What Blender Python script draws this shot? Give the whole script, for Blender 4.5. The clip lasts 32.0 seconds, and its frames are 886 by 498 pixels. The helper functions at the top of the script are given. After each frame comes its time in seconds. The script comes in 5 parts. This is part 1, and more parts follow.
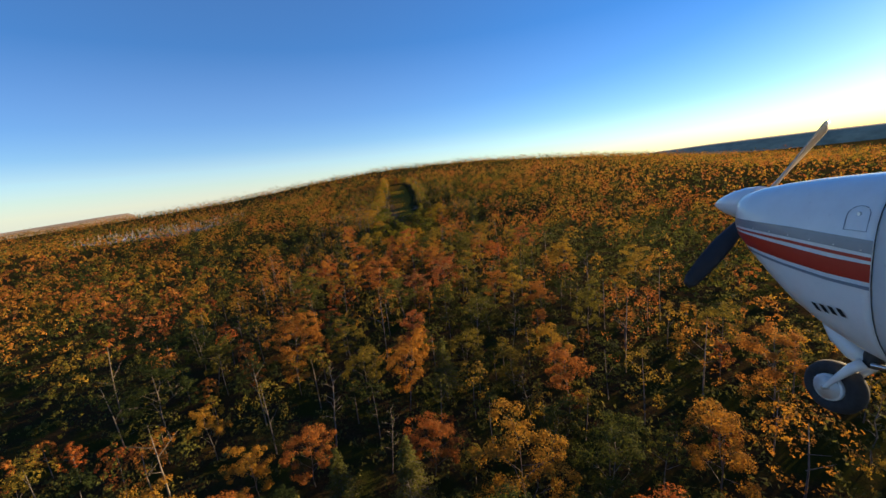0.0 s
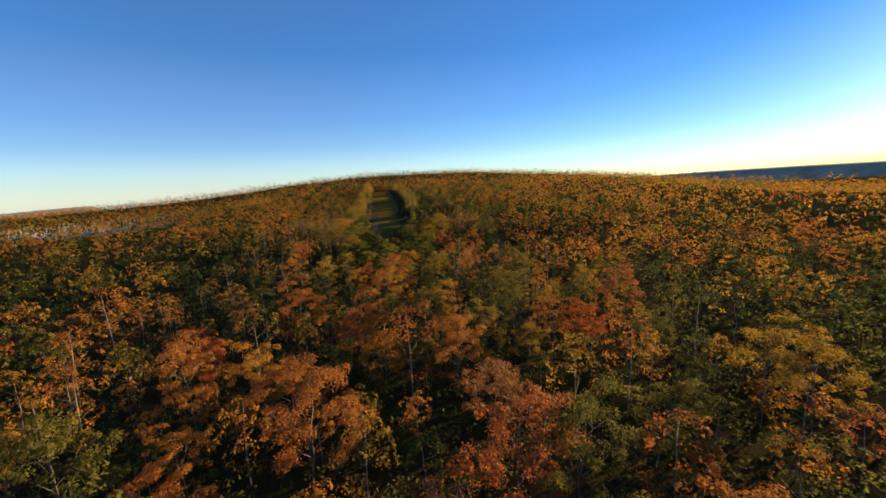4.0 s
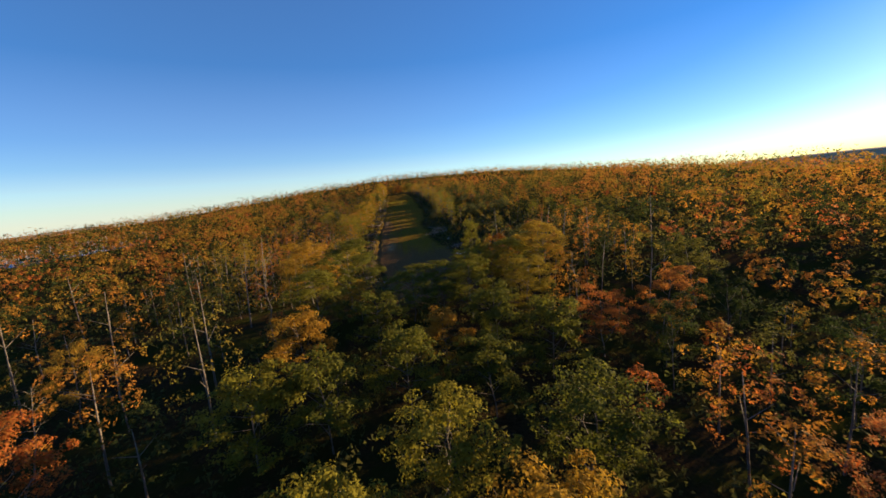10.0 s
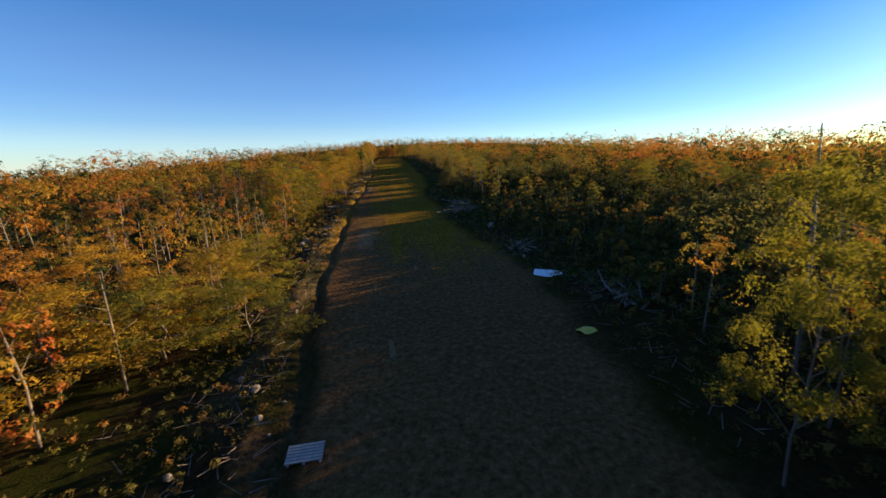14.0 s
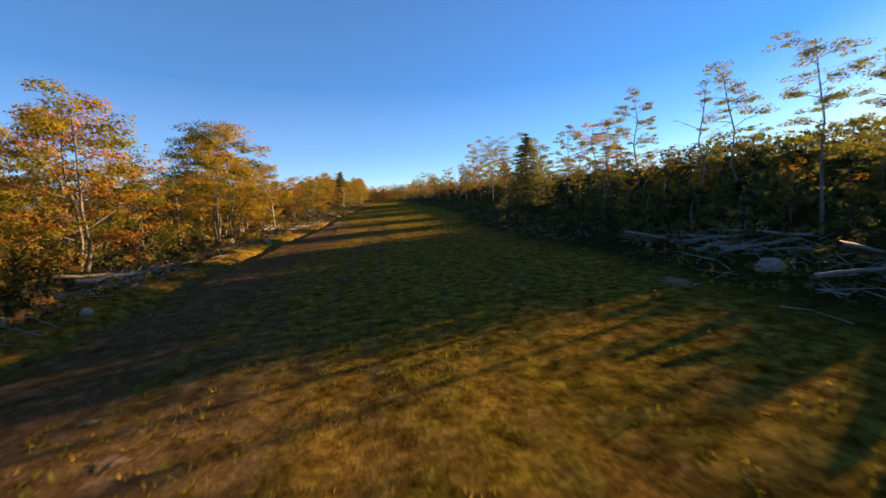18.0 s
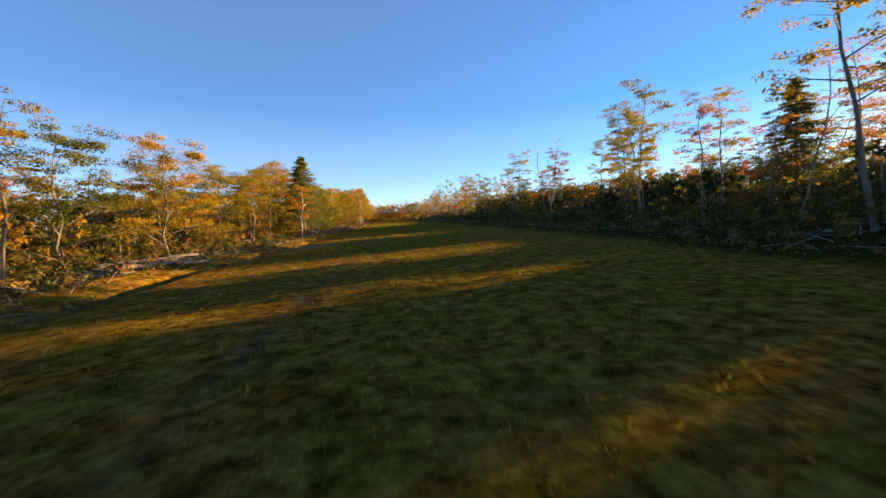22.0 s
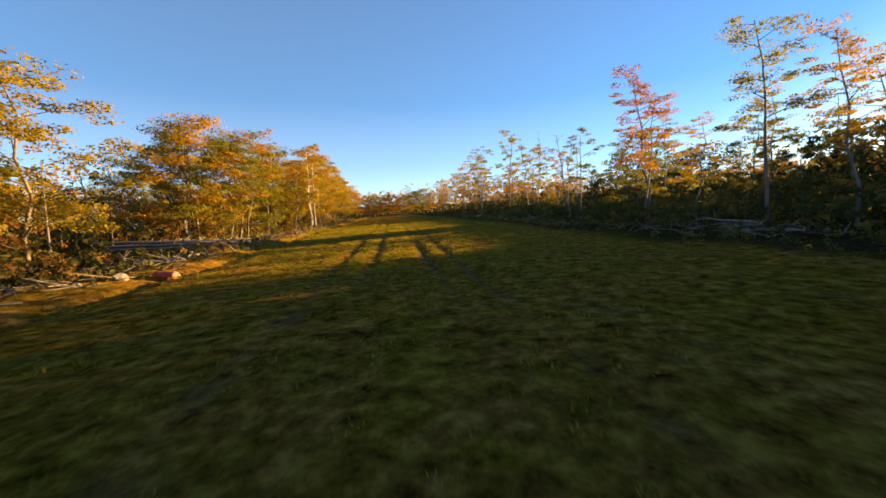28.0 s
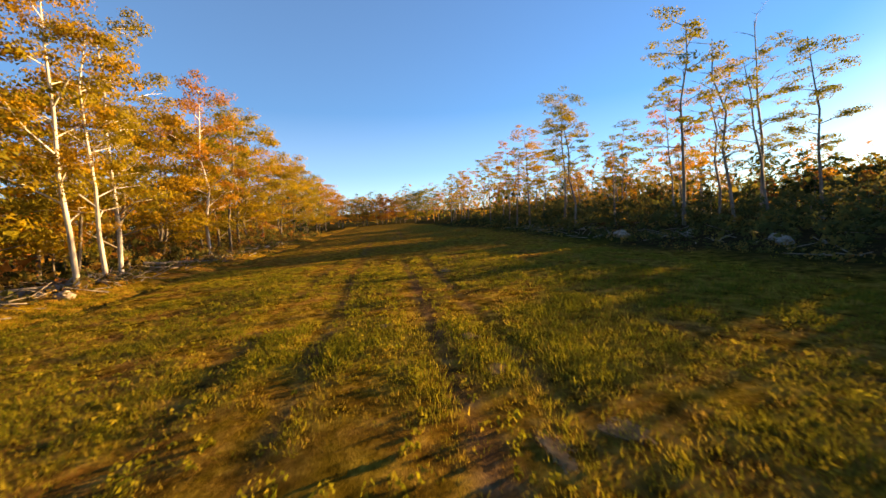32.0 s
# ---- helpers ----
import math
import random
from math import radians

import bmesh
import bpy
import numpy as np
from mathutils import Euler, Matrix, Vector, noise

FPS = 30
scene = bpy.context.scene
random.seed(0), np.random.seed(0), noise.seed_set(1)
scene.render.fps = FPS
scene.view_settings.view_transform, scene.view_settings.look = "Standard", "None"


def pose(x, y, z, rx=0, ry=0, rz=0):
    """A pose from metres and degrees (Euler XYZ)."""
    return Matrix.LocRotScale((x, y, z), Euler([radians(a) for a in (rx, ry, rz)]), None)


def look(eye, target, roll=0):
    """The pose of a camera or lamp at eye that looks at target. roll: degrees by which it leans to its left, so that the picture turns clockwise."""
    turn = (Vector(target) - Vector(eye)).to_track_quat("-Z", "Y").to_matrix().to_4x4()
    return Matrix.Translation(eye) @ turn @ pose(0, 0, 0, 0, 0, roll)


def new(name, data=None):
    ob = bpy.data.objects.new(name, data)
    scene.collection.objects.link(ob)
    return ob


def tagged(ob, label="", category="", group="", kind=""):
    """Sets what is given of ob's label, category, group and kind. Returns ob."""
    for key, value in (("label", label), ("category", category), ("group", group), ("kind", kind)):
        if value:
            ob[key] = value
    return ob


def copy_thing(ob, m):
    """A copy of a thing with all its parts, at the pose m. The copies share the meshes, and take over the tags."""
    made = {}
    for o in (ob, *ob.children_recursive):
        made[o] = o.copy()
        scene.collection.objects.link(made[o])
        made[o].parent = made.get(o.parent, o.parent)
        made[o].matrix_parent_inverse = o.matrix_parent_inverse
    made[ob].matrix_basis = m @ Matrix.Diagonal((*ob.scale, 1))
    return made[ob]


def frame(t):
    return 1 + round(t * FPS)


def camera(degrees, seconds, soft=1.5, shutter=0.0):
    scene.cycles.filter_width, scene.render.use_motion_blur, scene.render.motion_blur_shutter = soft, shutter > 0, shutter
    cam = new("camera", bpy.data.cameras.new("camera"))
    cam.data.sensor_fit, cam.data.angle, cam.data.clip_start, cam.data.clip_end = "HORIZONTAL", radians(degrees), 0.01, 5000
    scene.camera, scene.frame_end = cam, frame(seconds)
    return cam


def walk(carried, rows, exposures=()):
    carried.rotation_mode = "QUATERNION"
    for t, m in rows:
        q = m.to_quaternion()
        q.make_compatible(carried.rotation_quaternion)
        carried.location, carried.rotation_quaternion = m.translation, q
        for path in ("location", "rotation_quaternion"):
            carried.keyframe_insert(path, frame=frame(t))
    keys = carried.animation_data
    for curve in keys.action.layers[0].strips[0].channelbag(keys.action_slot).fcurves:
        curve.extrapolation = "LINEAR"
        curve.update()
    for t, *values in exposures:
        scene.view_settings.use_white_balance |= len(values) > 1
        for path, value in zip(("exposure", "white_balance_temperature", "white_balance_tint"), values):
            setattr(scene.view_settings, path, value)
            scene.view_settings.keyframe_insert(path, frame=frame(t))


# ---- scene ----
cam = camera(98.1, 32.0, soft=1.5, shutter=0.12)
# The flight: seconds, x, y, z, yaw, pitch, roll. The strip runs along +y.
PATH = [
    (0, 0.450, 0.000, 24.700, -7.00, -11.10, 6.20),
    (0.0334, 0.450, 0.000, 24.700, -7.00, -11.10, 6.20),
    (0.1, 0.451, 1.563, 24.532, -6.96, -11.00, 6.16),
    (0.5, 0.454, 7.815, 23.860, -6.80, -10.60, 6.00),
    (1, 0.413, 15.213, 23.230, -7.50, -10.00, 5.10),
    (1.5, 0.371, 22.611, 22.600, -8.90, -9.50, 3.50),
    (2, 0.330, 30.008, 21.970, -10.20, -9.20, 2.60),
    (2.5, 0.498, 37.384, 21.550, -10.70, -8.90, 2.10),
    (3, 0.411, 44.364, 20.920, -10.50, -8.80, 1.40),
    (3.5, 0.347, 51.553, 20.290, -9.90, -8.90, 1.70),
    (5.5, 1.362, 82.283, 20.710, -7.10, -11.40, 5.30),
    (6, 1.321, 89.681, 19.870, -7.10, -11.10, 4.50),
    (6.5, 1.279, 97.078, 19.240, -7.50, -10.70, 3.90),
    (7, 1.238, 104.476, 18.610, -7.80, -10.40, 3.40),
    (7.5, 1.174, 111.665, 17.980, -8.00, -9.80, 2.90),
    (8, 1.110, 118.854, 17.350, -8.00, -9.20, 3.30),
    (8.5, 0.837, 126.066, 16.930, -7.70, -9.40, 4.20),
    (9, 0.751, 133.046, 16.510, -7.10, -9.20, 5.90),
    (9.5, 0.664, 140.026, 16.090, -6.60, -8.90, 5.40),
    (10, 0.786, 146.983, 15.670, -6.60, -8.60, 5.20),
    (10.5, 0.722, 154.172, 15.040, -6.80, -8.50, 4.70),
    (11, 0.635, 161.153, 14.620, -7.30, -9.10, 3.70),
    (11.5, 0.780, 168.319, 14.200, -7.80, -9.50, 2.80),
    (12, 0.671, 175.090, 13.570, -8.00, -10.40, 2.40),
    (12.5, 0.770, 181.839, 12.940, -8.20, -11.20, 3.40),
    (13, 0.684, 188.819, 12.310, -8.00, -11.90, 3.60),
    (13.5, 0.783, 195.568, 11.470, -7.90, -12.20, 3.40),
    (14, 0.883, 202.317, 10.630, -7.60, -12.50, 1.70),
    (14.5, 1.005, 209.274, 9.580, -7.90, -13.00, 1.50),
    (16.5, 1.026, 236.001, 6.887, -8.07, -9.04, 3.47),
    (17, 0.991, 243.517, 6.272, -8.10, -8.09, 3.31),
    (17.5, 0.923, 250.935, 5.670, -8.21, -6.33, 2.22),
    (18, 0.845, 258.248, 5.311, -8.34, -5.13, 2.72),
    (18.5, 0.792, 265.432, 5.407, -8.21, -4.12, 2.76),
    (19, 0.821, 272.470, 5.966, -8.63, -3.00, 2.68),
    (19.5, 0.868, 279.371, 5.723, -8.05, -2.78, 1.41),
    (20, 0.972, 286.119, 6.057, -7.51, -2.54, 0.53),
    (20.5, 1.050, 292.688, 6.320, -7.36, -1.92, 1.33),
    (21, 1.064, 299.085, 6.542, -6.82, -1.76, 2.21),
    (21.5, 1.092, 305.346, 6.592, -6.74, -1.48, 2.12),
    (22, 1.079, 311.466, 6.908, -6.93, -1.97, 2.44),
    (22.5, 1.072, 317.427, 7.227, -7.16, -1.93, 2.50),
    (23, 1.005, 323.215, 7.515, -7.37, -1.96, 2.53),
    (23.5, 0.981, 328.839, 7.789, -7.65, -2.05, 2.86),
    (24, 1.125, 334.333, 8.114, -7.84, -1.89, 3.03),
    (24.5, 1.005, 339.743, 8.363, -8.45, -2.01, 3.63),
    (26.5, 0.973, 361.522, 9.482, -6.99, -2.67, 1.97),
    (27, 0.989, 367.004, 9.741, -7.07, -2.77, 2.06),
    (27.5, 1.059, 372.418, 10.049, -7.24, -2.96, 2.22),
    (28, 1.110, 377.693, 10.401, -7.33, -3.01, 2.28),
    (28.5, 1.090, 382.834, 10.583, -7.36, -3.02, 2.27),
    (29, 0.907, 387.826, 10.781, -7.73, -2.91, 2.41),
    (29.5, 0.760, 392.622, 11.067, -8.07, -2.83, 2.50),
    (30, 0.527, 397.177, 11.357, -8.60, -2.93, 2.57),
    (30.5, 0.722, 401.517, 11.564, -8.59, -2.81, 2.68),
    (31, 1.091, 405.684, 11.834, -8.24, -2.58, 2.64),
    (31.5, 1.457, 409.691, 12.132, -7.91, -2.47, 2.70),
    (32, 1.628, 413.565, 12.338, -8.03, -2.07, 2.77),
]
ROWS = [(t, pose(x, y, z, 90 + pitch, roll, yaw)) for t, x, y, z, yaw, pitch, roll in PATH]
walk(cam, ROWS, exposures=[(0, 1.5, 7000, 10), (9, 1.5, 7000, 10), (14.5, 1.55, 7000, 10), (17, 1.78, 7400, 10), (20, 2.15, 8500, 10), (24, 2.28, 9800, 10), (27.5, 2.35, 11000, 11), (32, 2.35, 10400, 11)])

# ---------------------------------------------------------------- light
SUN_AZ, SUN_EL = 70.0, 8.5      # degrees to the right of the strip's line, and above the horizon
world = bpy.data.worlds.new("sky")
scene.world = world
world.use_nodes = True
wn, wl = world.node_tree.nodes, world.node_tree.links
wn.clear()
sky = wn.new("ShaderNodeTexSky")
sky.sky_type = "NISHITA"
sky.sun_disc = False
sky.sun_elevation = radians(SUN_EL)
sky.sun_rotation = radians(SUN_AZ)
sky.altitude = 300
sky.air_density, sky.dust_density, sky.ozone_density = 1.0, 0.25, 3.5
hsv = wn.new("ShaderNodeHueSaturation")
hsv.inputs["Saturation"].default_value = 1.5
hsv.inputs["Hue"].default_value = 0.516
bg = wn.new("ShaderNodeBackground")
bg.inputs["Strength"].default_value = 0.052
wout = wn.new("ShaderNodeOutputWorld")
wl.new(sky.outputs[0], hsv.inputs["Color"])
geo = wn.new("ShaderNodeTexCoord")
up = wn.new("ShaderNodeSeparateXYZ")
wl.new(geo.outputs["Generated"], up.inputs[0])
haze = wn.new("ShaderNodeValToRGB")          # pale haze that thins with height
haze.color_ramp.elements.new(0.12)
haze.color_ramp.elements.new(0.32)
for e, (p, c) in zip(haze.color_ramp.elements, ((0.0, (4.6, 3.3, 3.4)), (0.10, (2.0, 1.95, 2.6)), (0.30, (0.62, 0.92, 1.47)), (1.0, (0.25, 0.35, 0.55)))):
    e.position, e.color = p, (*c, 1)
wl.new(up.outputs["Z"], haze.inputs[0])
pale = wn.new("ShaderNodeMix")
pale.data_type, pale.blend_type = "RGBA", "ADD"
pale.inputs[0].default_value = 1.0
wl.new(haze.outputs[0], pale.inputs[7])
wl.new(hsv.outputs[0], pale.inputs[6])
clear = wn.new("ShaderNodeMix")              # a clear dry sky, deeper blue than the model gives
clear.data_type, clear.blend_type = "RGBA", "MULTIPLY"
clear.inputs[0].default_value = 1.0
clear.inputs[7].default_value = (0.74, 1.0, 1.14, 1)
wl.new(pale.outputs[2], clear.inputs[6])
wl.new(clear.outputs[2], bg.inputs["Color"])
wl.new(bg.outputs[0], wout.inputs["Surface"])

sun = new("sun", bpy.data.lights.new("sun", "SUN"))
sun.data.energy, sun.data.angle, sun.data.color = 4.7, radians(0.55), (1.0, 0.74, 0.42)
to_sun = Vector((math.sin(radians(SUN_AZ)) * math.cos(radians(SUN_EL)), math.cos(radians(SUN_AZ)) * math.cos(radians(SUN_EL)), math.sin(radians(SUN_EL))))
sun.matrix_world = look(to_sun * 400 + Vector((0, 300, 0)), (0, 300, 0))


# ---------------------------------------------------------------- materials
def material(name, rough=0.8, metal=0.0):
    m = bpy.data.materials.new(name)
    m.use_nodes = True
    nt = m.node_tree
    nt.nodes.clear()
    out = nt.nodes.new("ShaderNodeOutputMaterial")
    b = nt.nodes.new("ShaderNodeBsdfPrincipled")
    b.inputs["Roughness"].default_value, b.inputs["Metallic"].default_value = rough, metal
    nt.links.new(b.outputs[0], out.inputs[0])
    return m, nt, b


def ramp(nt, stops, fac=None, interpolation="LINEAR"):
    r = nt.nodes.new("ShaderNodeValToRGB")
    r.color_ramp.interpolation = interpolation
    while len(r.color_ramp.elements) < len(stops):
        r.color_ramp.elements.new(0.5)
    for e, (p, c) in zip(r.color_ramp.elements, stops):
        e.position, e.color = p, (*c, 1)
    if fac is not None:
        nt.links.new(fac, r.inputs[0])
    return r.outputs[0]


def noise_tex(nt, scale, detail=4.0, rough=0.55, coord="Object", stretch=(1, 1, 1)):
    co = nt.nodes.new("ShaderNodeTexCoord")
    mp = nt.nodes.new("ShaderNodeMapping")
    mp.inputs["Scale"].default_value = stretch
    n = nt.nodes.new("ShaderNodeTexNoise")
    n.inputs["Scale"].default_value, n.inputs["Detail"].default_value, n.inputs["Roughness"].default_value = scale, detail, rough
    nt.links.new(co.outputs[coord], mp.inputs[0])
    nt.links.new(mp.outputs[0], n.inputs["Vector"])
    return n.outputs["Fac"]


def mixed(nt, a, b, fac, mode="MIX"):
    m = nt.nodes.new("ShaderNodeMix")
    m.data_type, m.blend_type = "RGBA", mode
    for sock, v in ((m.inputs[6], a), (m.inputs[7], b), (m.inputs[0], fac)):
        if isinstance(v, (int, float)):
            sock.default_value = v
        elif isinstance(v, tuple):
            sock.default_value = (*v, 1)
        else:
            nt.links.new(v, sock)
    return m.outputs[2]


def bumped(nt, b, height, strength, distance):
    n = nt.nodes.new("ShaderNodeBump")
    n.inputs["Strength"].default_value, n.inputs["Distance"].default_value = strength, distance
    nt.links.new(height, n.inputs["Height"])
    nt.links.new(n.outputs[0], b.inputs["Normal"])


FALL = [(0.0, (0.022, 0.036, 0.010)), (0.22, (0.055, 0.066, 0.014)), (0.40, (0.16, 0.135, 0.022)), (0.54, (0.34, 0.20, 0.026)),
        (0.68, (0.39, 0.165, 0.024)), (0.82, (0.36, 0.145, 0.032)), (0.93, (0.37, 0.085, 0.020)), (1.0, (0.29, 0.160, 0.060))]
FALL_GREEN = [(0.0, (0.105, 0.11, 0.016)), (1.0, (0.24, 0.20, 0.022))]
FALL_GOLD = [(0.0, (0.20, 0.165, 0.020)), (1.0, (0.35, 0.215, 0.022))]
FALL_ORANGE = [(0.0, (0.35, 0.205, 0.022)), (1.0, (0.38, 0.165, 0.026))]
FALL_RED = [(0.0, (0.30, 0.105, 0.012)), (1.0, (0.22, 0.075, 0.014))]


def leaf_material(name, stops, per_tree, cut=0.0, gloss=0.15):
    """Autumn leaves: one hue a tree, a spread of tone from leaf to leaf, half of the light let through.
    cut: for sprays of many leaves, how fine the gaps between the leaves are."""
    m, nt, b = material(name, 0.85)
    b.inputs["Specular IOR Level"].default_value = gloss
    if per_tree == "object":
        tint = nt.nodes.new("ShaderNodeObjectInfo").outputs["Random"]
    else:
        at = nt.nodes.new("ShaderNodeAttribute")
        at.attribute_name = "tint"
        tint = at.outputs["Fac"]
    geo = nt.nodes.new("ShaderNodeNewGeometry")
    spread = nt.nodes.new("ShaderNodeMath")
    spread.operation = "MULTIPLY_ADD"
    nt.links.new(geo.outputs["Random Per Island"], spread.inputs[0])
    spread.inputs[1].default_value = 0.10
    sub = nt.nodes.new("ShaderNodeMath")
    sub.operation = "SUBTRACT"
    nt.links.new(tint, sub.inputs[0])
    sub.inputs[1].default_value = 0.05
    nt.links.new(sub.outputs[0], spread.inputs[2])
    col = ramp(nt, stops, spread.outputs[0])
    tone = ramp(nt, [(0.0, (0.86, 0.86, 0.86)), (1.0, (1.14, 1.14, 1.14))], geo.outputs["Random Per Island"])
    col = mixed(nt, col, tone, 1.0, "MULTIPLY")
    if cut:
        gaps = noise_tex(nt, cut, 2, 0.6)
        fleck = noise_tex(nt, cut * 1.7, 2, 0.6)
        col = mixed(nt, col, ramp(nt, [(0.38, (0.62, 0.62, 0.62)), (0.62, (1.3, 1.3, 1.3))], fleck), 1.0, "MULTIPLY")
    nt.links.new(col, b.inputs["Base Color"])
    tr = nt.nodes.new("ShaderNodeBsdfTranslucent")
    nt.links.new(col, tr.inputs["Color"])
    mx = nt.nodes.new("ShaderNodeMixShader")
    mx.inputs[0].default_value = 0.5
    nt.links.new(b.outputs[0], mx.inputs[1])
    nt.links.new(tr.outputs[0], mx.inputs[2])
    last = mx
    if cut:
        last = nt.nodes.new("ShaderNodeMixShader")
        nt.links.new(ramp(nt, [(0.43, (0, 0, 0)), (0.435, (1, 1, 1))], gaps), last.inputs[0])
        nt.links.new(nt.nodes.new("ShaderNodeBsdfTransparent").outputs[0], last.inputs[1])
        nt.links.new(mx.outputs[0], last.inputs[2])
    nt.links.new(last.outputs[0], nt.nodes["Material Output"].inputs[0])
    return m


M_LEAF = leaf_material("autumn_leaves", FALL, "object")
M_LEAF_WOODS = leaf_material("woods_leaves", FALL, "tint")
HUES = {"green": FALL_GREEN, "gold": FALL_GOLD, "orange": FALL_ORANGE, "red": FALL_RED}
M_SPRAY = leaf_material("leaf_sprays", FALL, "tint", 9.0)
M_SPRAY_FAR = leaf_material("far_leaf_sprays", FALL, "tint", 4.5)
M_HUE = {k: leaf_material(k + "_leaves", v, "object") for k, v in HUES.items()}
M_NEEDLE = leaf_material("needles", [(0.0, (0.10, 0.11, 0.025)), (1.0, (0.20, 0.17, 0.04))], "object")
M_BUSH = leaf_material("bush_leaves", [(0.0, (0.05, 0.06, 0.018)), (0.4, (0.12, 0.11, 0.028)), (0.65, (0.25, 0.16, 0.035)), (1.0, (0.30, 0.12, 0.035))], "tint")


def bark(name, dark, light, scale):
    m, nt, b = material(name, 0.9)
    n = noise_tex(nt, scale, 5, 0.6, stretch=(1, 1, 0.25))
    nt.links.new(ramp(nt, [(0.3, dark), (0.7, light)], n), b.inputs["Base Color"])
    bumped(nt, b, n, 0.6, 0.03)
    return m


M_BARK = bark("grey_bark", (0.07, 0.055, 0.042), (0.21, 0.165, 0.125), 6)
M_BIRCH = bark("birch_bark", (0.28, 0.22, 0.17), (0.72, 0.66, 0.56), 3)
M_DEAD = bark("dead_wood", (0.10, 0.075, 0.055), (0.27, 0.215, 0.165), 5)


# ---------------------------------------------------------------- ground
def smooth(a, b, v):
    k = min(1.0, max(0.0, (v - a) / (b - a)))
    return k * k * (3 - 2 * k)


def left_edge(y):
    return -2.8 - 2.9 * smooth(205, 258, y) + 0.35 * math.sin(y * 0.13) + 0.16 * math.sin(y * 0.61)


def right_edge(y):
    return 11.5 - 3.1 * smooth(236, 262, y) + 3.2 * smooth(285, 330, y) - 3.0 * smooth(440, 520, y) + 0.5 * math.sin(y * 0.17)


RUTS = (-0.9, 0.25, 2.1, 3.0)     # wheel tracks along the strip


def height(x, y):
    """The lie of the land: flat woods, the strip climbing a hill, the ridge behind it."""
    z = -3.5 + 3.5 * smooth(180, 207, y)
    z += 0.052 * max(0.0, min(y, 560.0) - 207.0)
    ridge = smooth(550, 990, y) * 30.0 - smooth(1020, 1900, y) * 60.0
    side = math.exp(-((x - 90.0) / 520.0) ** 2)
    z += ridge * (0.25 + 0.75 * side)
    if y > 207:
        z -= (1 - side) * 0.045 * (min(y, 560) - 207) * 1.0
    far = max(0.0, math.hypot(x, y - 200) - 350)
    if x < 0:
        z -= 0.030 * far * smooth(0, 400, -x)
        z -= 13.0 * smooth(70, 230, -x) * smooth(230, 400, y) * (1 - smooth(560, 800, y))
    else:
        z -= 0.006 * far * smooth(100, 600, x)
        z -= 22.0 * smooth(0.5, 1.1, x / max(y, 1.0)) * smooth(250, 900, math.hypot(x, y))
    on = smooth(195, 215, y) * (1 - smooth(540, 590, y))
    if on:
        z += on * (0.022 * max(-12.0, min(x, 12.0)))
        z += on * 0.05 * max(0.0, min(x - right_edge(y), 14.0))
        d = x - left_edge(y)
        z += on * (-0.36 * math.exp(-((d + 0.55) / 0.20) ** 2) * (1 - 0.6 * smooth(340, 380, y)) + 0.25 * math.exp(-((d + 2.2) / 0.9) ** 2))
    if 250 < y < 440 and -2 < x < 4:
        deep = 0.025 + 0.06 * smooth(384, 389, y) * (1 - smooth(398, 406, y))
        for at in RUTS:
            z -= deep * math.exp(-((x - at - 0.25 * math.sin(y * 0.05)) / 0.2) ** 2)
    near = noise.noise(Vector((x * 0.02, y * 0.02, 1.7)))
    z += near * (2.5 * (1 - on) + 0.05)
    z += 0.05 * noise.noise(Vector((x * 0.45, y * 0.45, 3.1))) + (0 if left_edge(y) < x < right_edge(y) else 0.12 * noise.noise(Vector((x * 1.1, y * 1.1, 8.1))))
    return z


def grid_axis(fine0, fine1, step, far0, far1, grow=1.12):
    vals = list(np.arange(fine0, fine1 + 1e-6, step))
    s, v = step, fine0
    while v > far0:
        s *= grow
        v -= s
        vals.insert(0, v)
    s, v = step, fine1
    while v < far1:
        s *= grow
        v += s
        vals.append(v)
    return vals


def mesh_from(name, verts, faces, mats, smooth_shade=False):
    me = bpy.data.meshes.new(name)
    me.from_pydata(verts, [], faces)
    for mt in mats:
        me.materials.append(mt)
    if smooth_shade:
        me.polygons.foreach_set("use_smooth", [True] * len(me.polygons))
    me.update()
    return me


